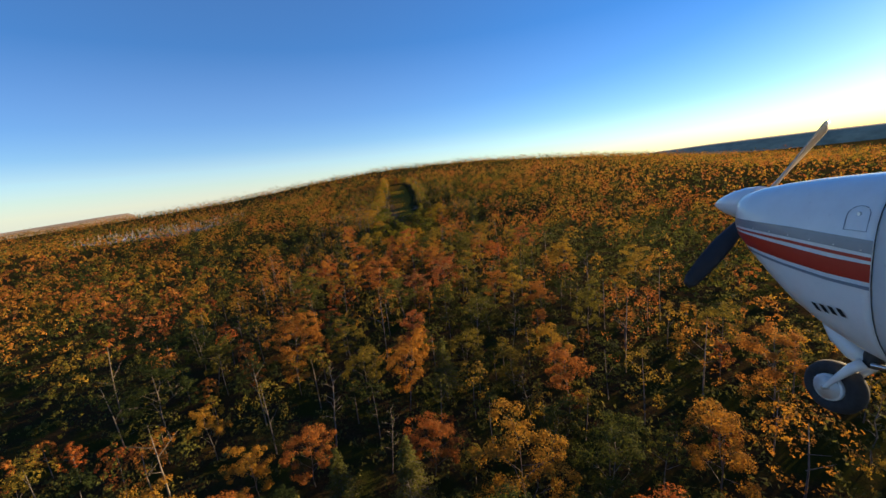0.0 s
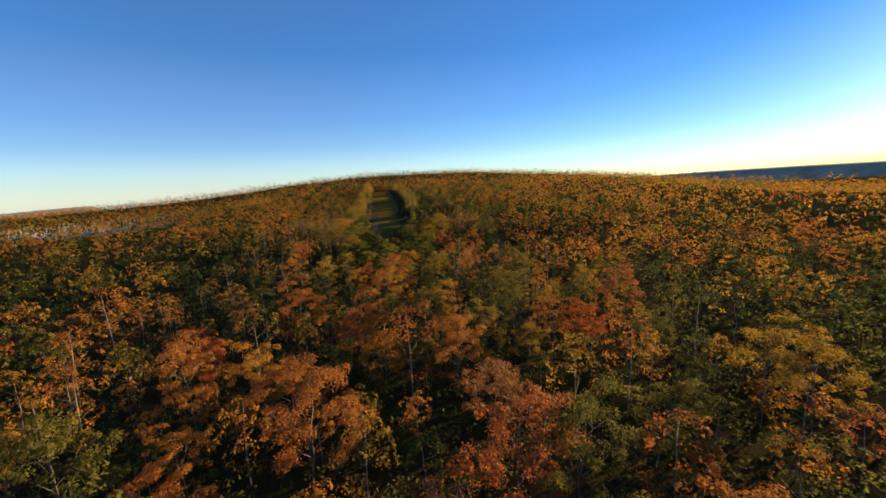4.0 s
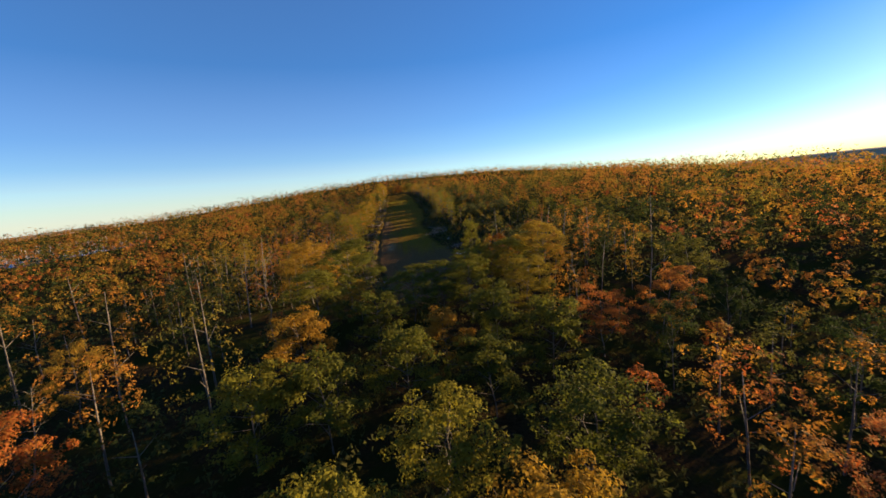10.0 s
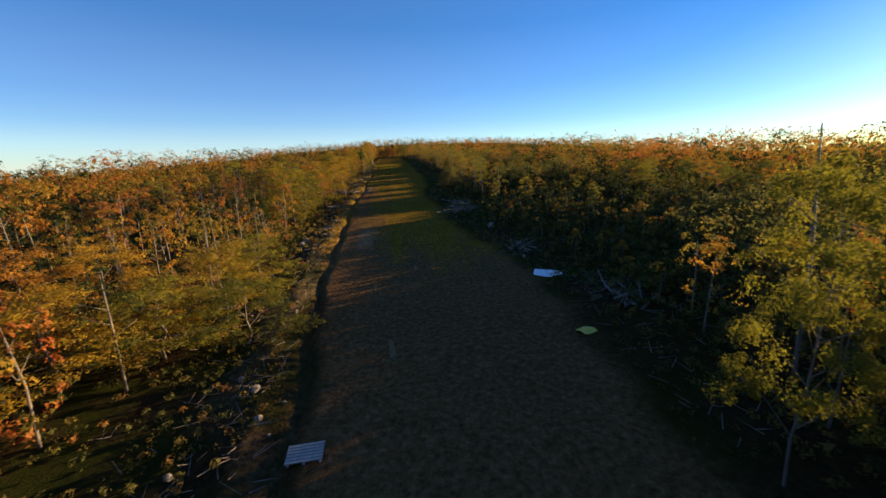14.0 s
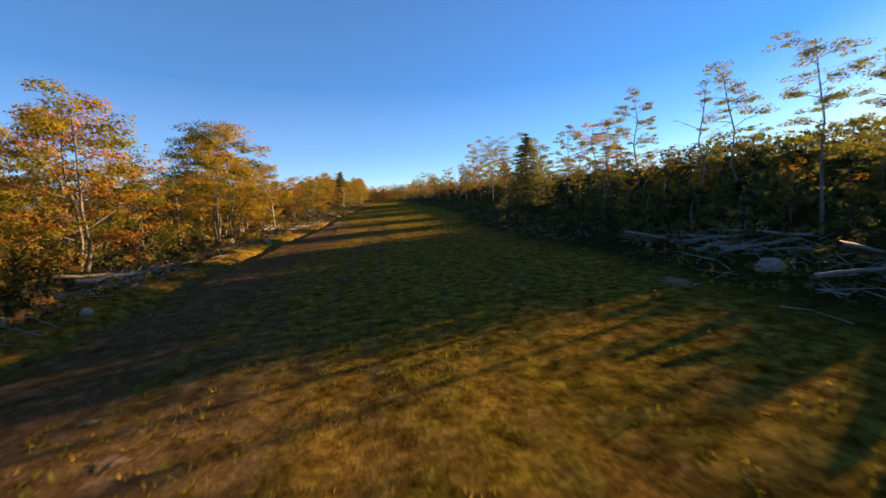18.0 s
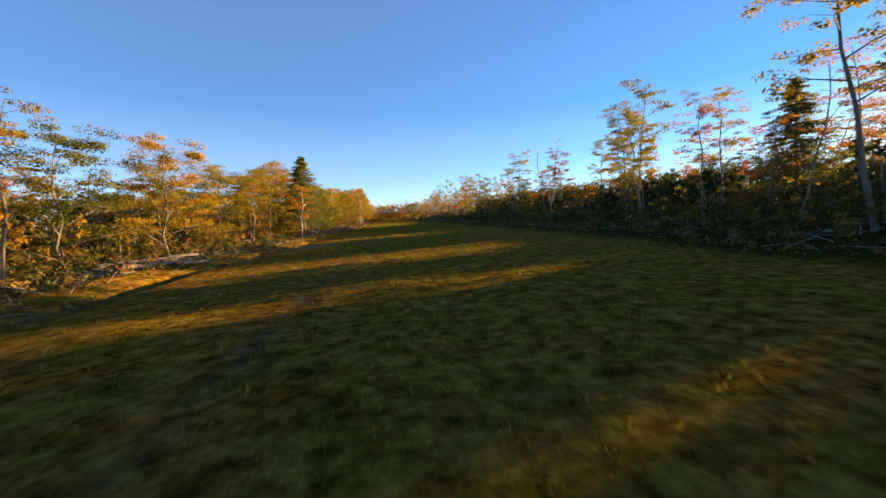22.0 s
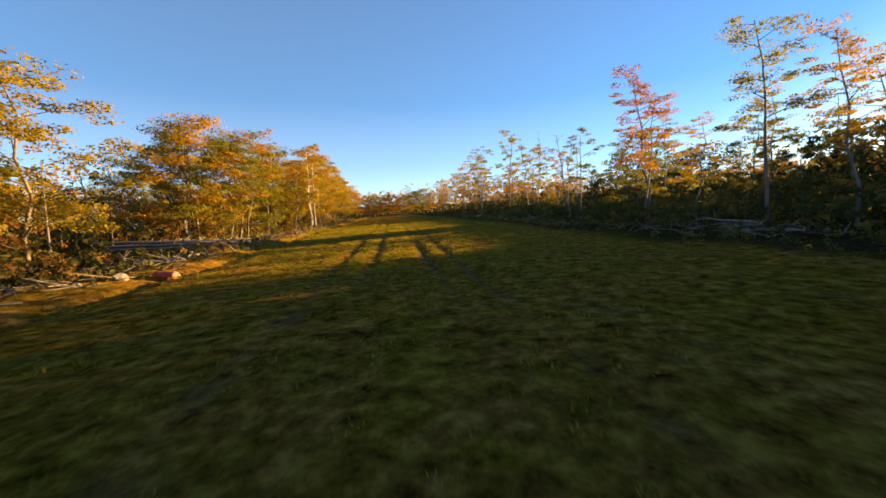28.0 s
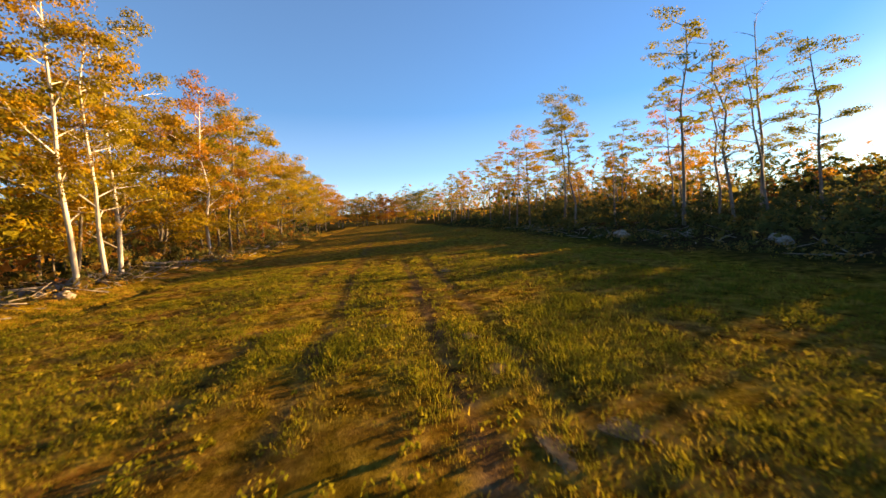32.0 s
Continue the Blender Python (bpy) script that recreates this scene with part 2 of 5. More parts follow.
def ground_material():
    """Turf of three tones over warm soil; leaf litter under the woods; raw earth on the banks."""
    m, nt, b = material("ground", 1.0)
    b.inputs["Specular IOR Level"].default_value = 0.0
    fine = noise_tex(nt, 3.4, 8, 0.72)
    clump = noise_tex(nt, 1.1, 5, 0.65)
    mid = noise_tex(nt, 0.22, 5, 0.6)
    streak = noise_tex(nt, 0.55, 5, 0.6, stretch=(1.0, 0.08, 1))
    tan = ramp(nt, [(0.34, (0.046, 0.020, 0.005)), (0.5, (0.21, 0.094, 0.021)), (0.68, (0.42, 0.22, 0.060))], fine)
    green = ramp(nt, [(0.34, (0.031, 0.021, 0.003)), (0.5, (0.150, 0.096, 0.011)), (0.68, (0.335, 0.22, 0.030))], fine)
    grass = mixed(nt, tan, green, ramp(nt, [(0.40, (0.12, 0.12, 0.12)), (0.58, (0.92, 0.92, 0.92))], clump))
    grass = mixed(nt, grass, green, ramp(nt, [(0.42, (0, 0, 0)), (0.62, (0.55, 0.55, 0.55))], mid))
    soil = ramp(nt, [(0.28, (0.048, 0.025, 0.010)), (0.52, (0.15, 0.080, 0.032)), (0.78, (0.30, 0.18, 0.092))], fine)
    at = nt.nodes.new("ShaderNodeAttribute")
    at.attribute_name = "kind"
    sep = nt.nodes.new("ShaderNodeSeparateColor")
    nt.links.new(at.outputs["Color"], sep.inputs[0])
    patch = nt.nodes.new("ShaderNodeMath")
    patch.operation = "ADD"
    nt.links.new(clump, patch.inputs[0])
    nt.links.new(streak, patch.inputs[1])
    half = nt.nodes.new("ShaderNodeMath")
    half.operation = "MULTIPLY_ADD"
    nt.links.new(patch.outputs[0], half.inputs[0])
    half.inputs[1].default_value = 0.5
    shift = nt.nodes.new("ShaderNodeMath")
    shift.operation = "MULTIPLY_ADD"
    nt.links.new(sep.outputs[1], shift.inputs[0])
    shift.inputs[1].default_value = 0.34
    shift.inputs[2].default_value = -0.09
    nt.links.new(shift.outputs[0], half.inputs[2])
    bare = ramp(nt, [(0.47, (0, 0, 0)), (0.60, (1, 1, 1))], half.outputs[0])
    strip = mixed(nt, mixed(nt, grass, soil, bare), (1.05, 1.05, 1.05), 1.0, "MULTIPLY")
    litter = ramp(nt, [(0.3, (0.016, 0.012, 0.006)), (0.55, (0.05, 0.033, 0.015)), (0.8, (0.11, 0.06, 0.024))], fine)
    rough_green = mixed(nt, litter, (0.030, 0.034, 0.008), ramp(nt, [(0.42, (0, 0, 0)), (0.6, (1, 1, 1))], mid))
    col = mixed(nt, rough_green, strip, sep.outputs[0])
    bank = ramp(nt, [(0.32, (0.08, 0.048, 0.022)), (0.65, (0.34, 0.235, 0.13))], fine)
    col = mixed(nt, col, bank, sep.outputs[2])
    nt.links.new(col, b.inputs["Base Color"])
    bumped(nt, b, fine, 1.0, 0.2)
    return m


M_GROUND = ground_material()
gx = [v for v in grid_axis(-36, 46, 0.8, -2600, 2600) if not -8.8 < v < 7.2] + [-8.75 + 0.29 * k for k in range(55)]
gx.sort()
gy = grid_axis(196, 445, 0.8, -500, 3200)
LAND = [(x, y, height(x, y)) for y in gy for x in gx]
ROW = len(gx)
faces = [(j * ROW + i, j * ROW + i + 1, (j + 1) * ROW + i + 1, (j + 1) * ROW + i) for j in range(len(gy) - 1) for i in range(ROW - 1)]
ground_mesh = mesh_from("ground", LAND, faces, [M_GROUND], True)


def ground_z(x, y):
    """The ground sheet's own height, between its grid points."""
    i = max(0, min(ROW - 2, int(np.searchsorted(gx, x)) - 1))
    j = max(0, min(len(gy) - 2, int(np.searchsorted(gy, y)) - 1))
    u, w = (x - gx[i]) / (gx[i + 1] - gx[i]), (y - gy[j]) / (gy[j + 1] - gy[j])
    a, b, c_, d = LAND[j * ROW + i][2], LAND[j * ROW + i + 1][2], LAND[j * ROW + ROW + i][2], LAND[j * ROW + ROW + i + 1][2]
    return a * (1 - u) * (1 - w) + b * u * (1 - w) + c_ * (1 - u) * w + d * u * w


kind = ground_mesh.attributes.new("kind", "FLOAT_COLOR", "POINT")
cols = []
SANDY = ((-5.0, 306.0, 1.3, 3.2), (-5.2, 299.0, 1.0, 5.0), (-8.7, 256.8, 0.9, 3.0), (-4.6, 338.0, 1.6, 2.5), (-2.5, 250.0, 1.2, 6.0))
for x, y, z in LAND:
    w = 0.5 * noise.noise(Vector((x * 0.5, y * 0.3, 4)))
    on = smooth(-0.5, 0.7, x - left_edge(y) + w + 2.2 * smooth(225, 250, y) + 1.8 * smooth(290, 330, y)) * smooth(-1.0, 1.2, right_edge(y) - x + 2 * w) * smooth(196, 206, y) * (1 - smooth(516, 526, y))
    bare = 0.85 * (1 - smooth(222, 256, y)) + 0.6 * math.exp(-((x - left_edge(y) - 1.4) / 1.1) ** 2) * (1 - smooth(290, 330, y))
    bare += 0.45 * (1 - smooth(285, 312, y)) * smooth(2.0, -3.0, x) * smooth(-0.6, 0.2, x - left_edge(y))
    for at in RUTS:
        bare += (0.25 + 0.25 * smooth(380, 390, y) * (1 - smooth(424, 436, y))) * math.exp(-((x - at - 0.25 * math.sin(y * 0.05)) / 0.2) ** 2) * smooth(230, 250, y)
    d = x - left_edge(y)
    ditch = 0.65 * math.exp(-((d + 0.55) / 0.25) ** 2) * smooth(203, 212, y) * (1 - smooth(340, 380, y))
    verge = (1 - on) * smooth(-6.0, -3.0, d + 3 * w) * (1 if d < 0 else 0) * smooth(205, 215, y) * (1 - smooth(440, 480, y)) * smooth(0.0, 0.45, noise.noise(Vector((x * 0.35, y * 0.14, 6))))
    sand = max(math.exp(-(((x - px) / wx) ** 2 + ((y - py) / wy) ** 2) ** 2) for px, py, wx, wy in SANDY) if x > -14 else 0.0
    cols += [max(on, ditch), max(min(1.0, bare), ditch), max(0.35 * verge, sand * (0.7 + w)), 1]
kind.data.foreach_set("color", cols)
tagged(new("ground", ground_mesh), "rough grass airstrip climbing through autumn woods, bare soil patches", "ground", kind="structure")


# ---------------------------------------------------------------- trees
def tube(verts, faces, pts, radii, sides=6):
    """A tapered limb along pts."""
    rings = []
    for k, p in enumerate(pts):
        a = pts[max(0, k - 1)]
        c = pts[min(len(pts) - 1, k + 1)]
        d = (Vector(c) - Vector(a)).normalized()
        u = d.orthogonal().normalized()
        v = d.cross(u)
        base = len(verts)
        for s in range(sides):
            t = 2 * math.pi * s / sides
            verts.append(tuple(Vector(p) + radii[k] * (math.cos(t) * u + math.sin(t) * v)))
        rings.append(base)
    for a, c in zip(rings, rings[1:]):
        for s in range(sides):
            s2 = (s + 1) % sides
            faces.append((a + s, a + s2, c + s2, c + s))
    faces.append(tuple(rings[-1] + s for s in range(sides)))


def leaf_quads(rng, centres, spreads, per, size, flat=0.6, toss=0.34, bias=None):
    """Leaf sprays: per small three-cornered leaves round each centre, towards bias where it is given; returns verts (n,3,3)."""
    k = len(centres) * per
    c = np.repeat(np.array(centres, float), per, 0)
    s = np.repeat(np.array(spreads, float), per)[:, None]
    off = rng.normal(0, 1, (k, 3))
    off /= np.maximum(1e-6, np.linalg.norm(off, axis=1))[:, None]
    if bias is not None:
        off += np.repeat(bias, per, 0)
        off /= np.maximum(1e-6, np.linalg.norm(off, axis=1))[:, None]
    p = c + off * s * np.array([1, 1, flat]) * (0.55 + 0.5 * rng.random((k, 1)))
    out = off + rng.normal(0, toss, (k, 3)) + np.array([0, 0, 0.25])
    out /= np.maximum(1e-6, np.linalg.norm(out, axis=1))[:, None]
    d = np.cross(out, rng.normal(0, 1, (k, 3)))
    d /= np.maximum(1e-6, np.linalg.norm(d, axis=1))[:, None]
    e = np.cross(out, d)
    L = size * rng.uniform(0.6, 1.35, (k, 1))
    W = L * rng.uniform(0.5, 0.9, (k, 1))
    return np.stack([p - d * L * 0.5 + e * W * 0.55, p + d * L * 0.65, p - d * L * 0.45 - e * W * 0.55], 1)


def inner(rng, centres, radii, per):
    """Sprays inside a clump, which keep it from being seen through."""
    k = len(centres) * per
    c, r = np.repeat(np.array(centres, float), per, 0), np.repeat(np.array(radii, float), per)[:, None]
    d = rng.normal(0, 1, (k, 3))
    d /= np.linalg.norm(d, axis=1)[:, None]
    e = np.cross(d, rng.normal(0, 1, (k, 3)))
    e /= np.linalg.norm(e, axis=1)[:, None]
    p = c + rng.normal(0, 0.12, (k, 3)) * r
    return np.stack([p - d * r * 0.5 + e * r * 0.5, p + d * r * 0.62, p - d * r * 0.45 - e * r * 0.5], 1)


def quads_mesh(name, q, mat):
    me = bpy.data.meshes.new(name)
    q = np.asarray(q)
    k, c = q.shape[:2]
    me.vertices.add(k * c)
    me.vertices.foreach_set("co", q.reshape(-1).astype(np.float32))
    me.loops.add(k * c)
    me.loops.foreach_set("vertex_index", np.arange(k * c, dtype=np.int32))
    me.polygons.add(k)
    me.polygons.foreach_set("loop_start", np.arange(0, k * c, c, dtype=np.int32))
    me.polygons.foreach_set("loop_total", np.full(k, c, np.int32))
    me.materials.append(mat)
    me.update(calc_edges=True)
    return me


def limbs(rng, top, spread, count, low, lean=0.06, r0=None, rise=1.0):
    """Trunk and boughs of a tree: lists of points and radii, and the tips that carry leaves."""
    r0 = r0 or 0.0075 * top + 0.02
    bend = rng.normal(0, lean, 2)
    wob = rng.normal(0, 0.012 * top, (6, 2))
    trunk = [(bend[0] * top * k / 5 + wob[k][0] * (k > 0), bend[1] * top * k / 5 + wob[k][1] * (k > 0), top * k / 5) for k in range(6)]
    out = [(trunk, [r0 * (1 - 0.16 * k) for k in range(6)], 6)]
    tips = []
    for b in range(count):
        f = low + (1 - low) * (b + rng.random() * 0.8) / count
        f = min(f, 0.98)
        i = min(4, int(f * 5))
        w = f * 5 - i
        p = [trunk[i][a] * (1 - w) + trunk[i + 1][a] * w for a in range(3)]
        ang = b * 2.4 + rng.random()
        reach = spread * (1.15 - 0.75 * abs(f - low - 0.3)) * rng.uniform(0.6, 1.15) * (1.05 - f * 0.45)
        up = reach * rng.uniform(0.35, 0.95) * rise
        q = (p[0] + math.cos(ang) * reach * 0.55, p[1] + math.sin(ang) * reach * 0.55, p[2] + up * 0.65)
        e = (p[0] + math.cos(ang + 0.25) * reach, p[1] + math.sin(ang + 0.25) * reach, p[2] + up)
        r = r0 * (1 - 0.8 * f) * 0.42 + 0.012
        out.append(([p, q, e], [r, r * 0.6, r * 0.25], 3))
        tips += [e, ((q[0] + e[0]) / 2, (q[1] + e[1]) / 2, (q[2] + e[2]) / 2 + 0.1 * reach)]
        for base, turn, part_of in ((q, 0.9, 0.50), (q, -0.8, 0.45), (e, 0.6, 0.28), (e, -0.6, 0.28)):
            g = ang + turn * rng.uniform(0.7, 1.3)
            l = reach * part_of * rng.uniform(0.7, 1.3)
            w = (base[0] + math.cos(g) * l, base[1] + math.sin(g) * l, base[2] + l * rng.uniform(0.05, 0.5) * rise)
            out.append(([base, w], [r * 0.4, r * 0.15], 3))
            tips.append(w)
    tips.append(trunk[-1])
    return out, tips


def wood_mesh(name, parts, mat):
    v, f = [], []
    for pts, radii, sides in parts:
        tube(v, f, pts, radii, sides)
    return mesh_from(name, v, f, [mat], True)


def make_tree(name, seed, top, spread, boughs, low, clump, per, leaf, wood=None, leaves=None, flat=0.6, lean=0.05, label="", group="trees", heart=0.0, rise=1.0):
    """One tree at the origin: trunk with boughs, crown of leaf sprays."""
    rng = np.random.default_rng(seed)
    parts, tips = limbs(rng, top, spread, boughs, low, lean, None, rise)
    root = new(name)
    root.empty_display_size = 0.3
    t = new("trunk", wood_mesh("trunk", parts, wood or M_BARK))
    t.parent = root
    if per:
        c = np.array(tips) + rng.normal(0, 0.12 * spread, (len(tips), 3))
        mid = np.array([0, 0, top * (low + 0.4 * (1 - low))])
        out = (c - mid) / np.linalg.norm(c - mid, axis=1)[:, None]
        q = leaf_quads(rng, c, rng.uniform(0.7, 1.25, len(c)) * clump, per, leaf, flat, bias=0.7 * out if heart else None)
        if heart:
            q = np.concatenate([q, inner(rng, c, np.full(len(c), clump * heart), 2)])
        cr = new("crown", quads_mesh("crown", q, leaves or M_LEAF))
        cr.parent = root
    return tagged(root, label, "tree", group)


def make_spruce(name, seed, top, label):
    rng = np.random.default_rng(seed)
    v = [([(0, 0, top * k / 4) for k in range(5)], [0.014 * top * (1 - k * 0.23) for k in range(5)], 7)]
    qs = []
    z = 0.16 * top
    while z < top * 0.985:
        f = z / top
        reach = top * 0.27 * (1 - f) ** 0.85 + 0.12
        for b in range(9 if f < 0.8 else 6):
            a = rng.random() * 6.283
            r = reach * rng.uniform(0.5, 1.2)
            e = (math.cos(a) * r, math.sin(a) * r, z - 0.22 * r)
            v.append(([(0, 0, z), (e[0] * 0.6, e[1] * 0.6, z - 0.04 * r), e], [0.03, 0.02, 0.008], 3))
            c = [(e[0] * w, e[1] * w, z + (e[2] - z) * w * w) for w in (0.35, 0.6, 0.82, 1.0)]
            qs.append(leaf_quads(rng, c, [0.19 * reach + 0.08] * 4, 13, 0.11, 0.35))
        z += top * 0.027 * rng.uniform(0.7, 1.4)
    root = new(name)
    t = new("trunk", wood_mesh("trunk", v, M_BARK))
    t.parent = root
    c = new("crown", quads_mesh("crown", np.concatenate(qs), M_NEEDLE))
    c.parent = root
    return tagged(root, label, "tree", "trees beside the airstrip")


def put(template, x, y, scale, turn, lift=-0.08):
    ob = copy_thing(template, pose(x, y, height(x, y) + lift, 0, 0, turn))
    ob.scale = (scale[0], scale[0], scale[1]) if isinstance(scale, tuple) else (scale, scale, scale)
    return ob


LABEL_FULL = "autumn broadleaf tree with a full rounded leafy crown"
LABEL_SLIM = "slender autumn tree with bare stem and sparse top"
LABEL_BARE = "bare grey dead tree with thin forked branches"
full = [make_tree("maple_tree", 11 + k, 8.0, 2.6, 11 + k % 3, 0.20, 0.66, 112, 0.115, heart=0.45, label=LABEL_FULL, group="trees of the woods") for k in range(5)]
edge = [make_tree("maple_tree", 131 + k, 8.0, 2.5, 16, 0.10, 0.62, 105, 0.10, label=LABEL_FULL, flat=0.42, rise=0.7, lean=0.06, group="trees beside the airstrip") for k in range(5)]
slim = [make_tree("slender_tree", 31 + k, 9.0, 1.7, 12, 0.38, 0.42, 64, 0.085, label=LABEL_SLIM, flat=0.30, lean=0.09, rise=0.5, group="trees beside the airstrip") for k in range(5)]
crowned = [make_tree("oak_tree", 151 + k, 9.0, 2.7, 11, 0.60, 0.50, 56, 0.09, label="tall oak with bare stem and broad flat crown", flat=0.4, lean=0.05, rise=0.8, group="trees beside the airstrip") for k in range(2)]
birch = [make_tree("birch_tree", 51 + k, 9.0, 1.9, 14, 0.22, 0.50, 85, 0.09, wood=M_BIRCH, label="white-barked birch tree with orange leaves", flat=0.4, lean=0.07, rise=0.8, group="trees beside the airstrip") for k in range(2)]
fine = [make_tree("oak_tree", 91 + k, 8.0, 2.6, 20, 0.20, 0.66, 58, 0.16, heart=0.45, label="large green and gold oak tree with dense crown", group="trees of the woods") for k in range(2)]
oak = [make_tree("oak_tree", 191 + k, 8.0, 2.6, 22, 0.20, 0.66, 150, 0.092, heart=0.35, label="large green and gold oak tree with dense crown", group="trees of the woods") for k in range(2)]
bare = [make_tree("dead_tree", 61 + k, 8.5, 1.3, 13, 0.35, 0, 0, 0, wood=M_DEAD, label=LABEL_BARE, lean=0.08, group="dead trees") for k in range(3)]
spruce = [make_spruce("spruce_tree", 71 + k, 8.5, "green pointed spruce tree with open drooping boughs") for k in range(2)]
PATTERNS = full + oak + edge + crowned + fine + slim + birch + bare + spruce
for k, ob in enumerate(PATTERNS):
    x, y = -60 + 7 * k, -40 - 5 * (k % 3)
    ob.matrix_basis = pose(x, y, height(x, y) - 0.08)


# ---------------------------------------------------------------- woods
rng = np.random.default_rng(5)
grid = {}


def clear_of_strip(x, y):
    if y < 195 or y > 522:
        return True
    return x < left_edge(y) - (7.2 if y > 224 else 8.5) or x > right_edge(y) + 5


def free_spot(x, y, r):
    i, j = int(x // 6), int(y // 6)
    for a in (-1, 0, 1):
        for b in (-1, 0, 1):
            for px, py, pr in grid.get((i + a, j + b), ()):
                if (px - x) ** 2 + (py - y) ** 2 < (0.5 * (r + pr)) ** 2:
                    return False
    grid.setdefault((i, j), []).append((x, y, r))
    return True


def is_yard(x, y):
    """The clearing with the timber stack."""
    return -19 < x < -7 and 397.5 < y < 408.5


def is_swamp(x, y):
    return ((x + 240) / 82) ** 2 + ((y - 415) / 34) ** 2 < 1


def openness(y):
    """How far the sun gets through the growth right of the strip, 0 to 1, where it meets the strip at y."""
    v = 0.0
    for c, w, a in ((293.2, 2.8, 0.85), (284.5, 3.0, 0.6), (307, 6, 0.9), (321, 2.0, 0.55), (260.5, 3.4, 0.9), (485, 16, 0.8), (327, 3.5, 0.5), (394, 3.4, 0.8), (346, 3, 0.6), (400.8, 2.2, 0.7), (420.5, 11.3, 1.0), (441, 2.0, 0.6), (459, 2.5, 0.6)):
        v = max(v, a * math.exp(-((y - c) / w) ** 2))
    return v


def sunward(x, y):
    """The same for a plant at x, y, whose shadow falls back along the sun's line."""
    return openness(y - 0.364 * x) if x > 8 else 0.0


def sun_cap(x, y):
    """The height that growth right of the strip may have where the sun comes over it."""
    near = max(sunward(x, y - 1.3), sunward(x, y), sunward(x, y + 1.3))
    return max(0.3, 0.2 + 0.135 * (min(x, 45) - 13) + 0.08 * max(0.0, x - 45)) if near > 0.4 else 99.0


def hue_at(x, y):
    """Green, gold to orange, rust or red, in drifts."""
    drift = noise.noise(Vector((x * 0.014, y * 0.014, 2.2))) * 0.5 + noise.noise(Vector((x * 0.05, y * 0.05, 7.2))) * 0.25
    u = rng.random() - drift + (0.26 if 8 < x < 60 and 225 < y < 480 else 0.24 if -60 < x < 0 and 205 < y < 400 else 0.0)
    if u > 0.66:
        return float(rng.uniform(0.02, 0.34))
    if u > 0.24:
        return float(rng.uniform(0.40, 0.70))
    return float(rng.uniform(0.74, 0.88)) if rng.random() < 0.86 else float(rng.uniform(0.90, 0.97))


# Trees that stand out beside the strip: x, y, height.
def hued(ob, hue):
    """Gives a tree's crown one of the fixed hues."""
    for p in ob.children:
        if p.name.startswith("crown"):
            p.material_slots[0].link = "OBJECT"
            p.material_slots[0].material = M_HUE[hue]
    return ob


def stand(kinds, rows, hues=(), wide=1.0):
    for k, (x, y, h) in enumerate(rows):
        if kinds is edge and -14 < x < -8 and 240 < y < 515:
            x, h = x - 2.2, 1.08 * h          # the tree line keeps off the verge
        free_spot(x, y, 2.6)
        t = kinds[k % len(kinds)]
        s = h / t["tall"]
        ob = put(t, x, y, (max(0.75, min(s, 1.25)) * wide, s), 67 * k)
        if hues:
            hue = hues[k % len(hues)]
            hued(ob, ("orange" if k % 3 == 0 else "gold") if hue == "green" and x < 0 and y > 424 else hue)


for t in PATTERNS:
    t["tall"] = max(v.co.z for p in t.children for v in p.data.vertices)

stand(edge, [(-10, 276.8, 8.0), (-12, 279.4, 8.1), (-9.5, 291.8, 8.7), (-14, 269.9, 6.5), (-13, 274.1, 7.1), (-14, 296.2, 8.7), (-12, 295.5, 9.6), (-11, 292.6, 9.0),
             (-12, 309.0, 7.2), (-11, 337.7, 7.3), (-14, 343.8, 7.4), (-13, 340.2, 6.6), (-13, 393.5, 8.6), (-13, 366.1, 9.8)], ("gold", "orange", "gold", "green"), 1.2)
stand(edge, [(-12, 377.5, 8.4), (-14, 382.7, 7.4), (-14.5, 387.2, 9.2), (-18, 411.0, 8.2), (-12, 417.9, 9.7), (-12.5, 409.4, 8.0), (-12, 428.4, 9.3), (-10.5, 453.2, 12.2),
             (-13, 432.0, 8.6), (-11.5, 458.6, 12.8), (-12, 442.4, 10.1), (-12, 481.2, 12.5), (20, 405.4, 6.7), (-11, 259.4, 7.8), (-13, 264, 8.5), (-10.5, 263.5, 7.6)], ("green", "gold", "green", "gold", "gold"), 1.3)
stand(edge, [(-12, 385.9, 8.6), (-14, 388, 8.4), (-12, 396.0, 8.2), (-14, 410, 10.4), (-13, 411, 9.0), (-10, 411, 8.0), (-11, 416, 9.4), (-11, 427.5, 9.8), (-12.5, 434, 8.5), (-11, 437.9, 9.5), (-12, 443, 10.0),
             (-12, 302.5, 7.2), (-13.5, 305, 6.8), (-11.5, 322, 6.4), (-11, 330, 6.2), (-10.5, 372, 8.0), (-13, 370, 9.0), (-11, 450, 10), (-12, 465, 11), (-12, 474, 10), (-13, 349, 7.0), (-11.5, 353, 6.4), (-14, 357, 8.0), (-12, 363, 8.4), (-13.5, 361, 8.0), (-11, 470, 11), (-12, 490, 11.5), (-11.5, 500, 11), (-13, 512, 12), (-10.5, 485, 9), (-10.5, 506, 10)], ("green", "green", "gold", "orange", "green"), 1.3)
stand(birch, [(-11, 301.9, 7.0), (-11, 366.1, 10.2), (-9.5, 356.4, 6.2), (-11, 387.1, 8.1), (-10.5, 441.9, 12.4), (-9.7, 431.6, 11.6), (-9.2, 428.6, 10.8), (-8.8, 429.4, 9.6)], ("orange", "gold"))
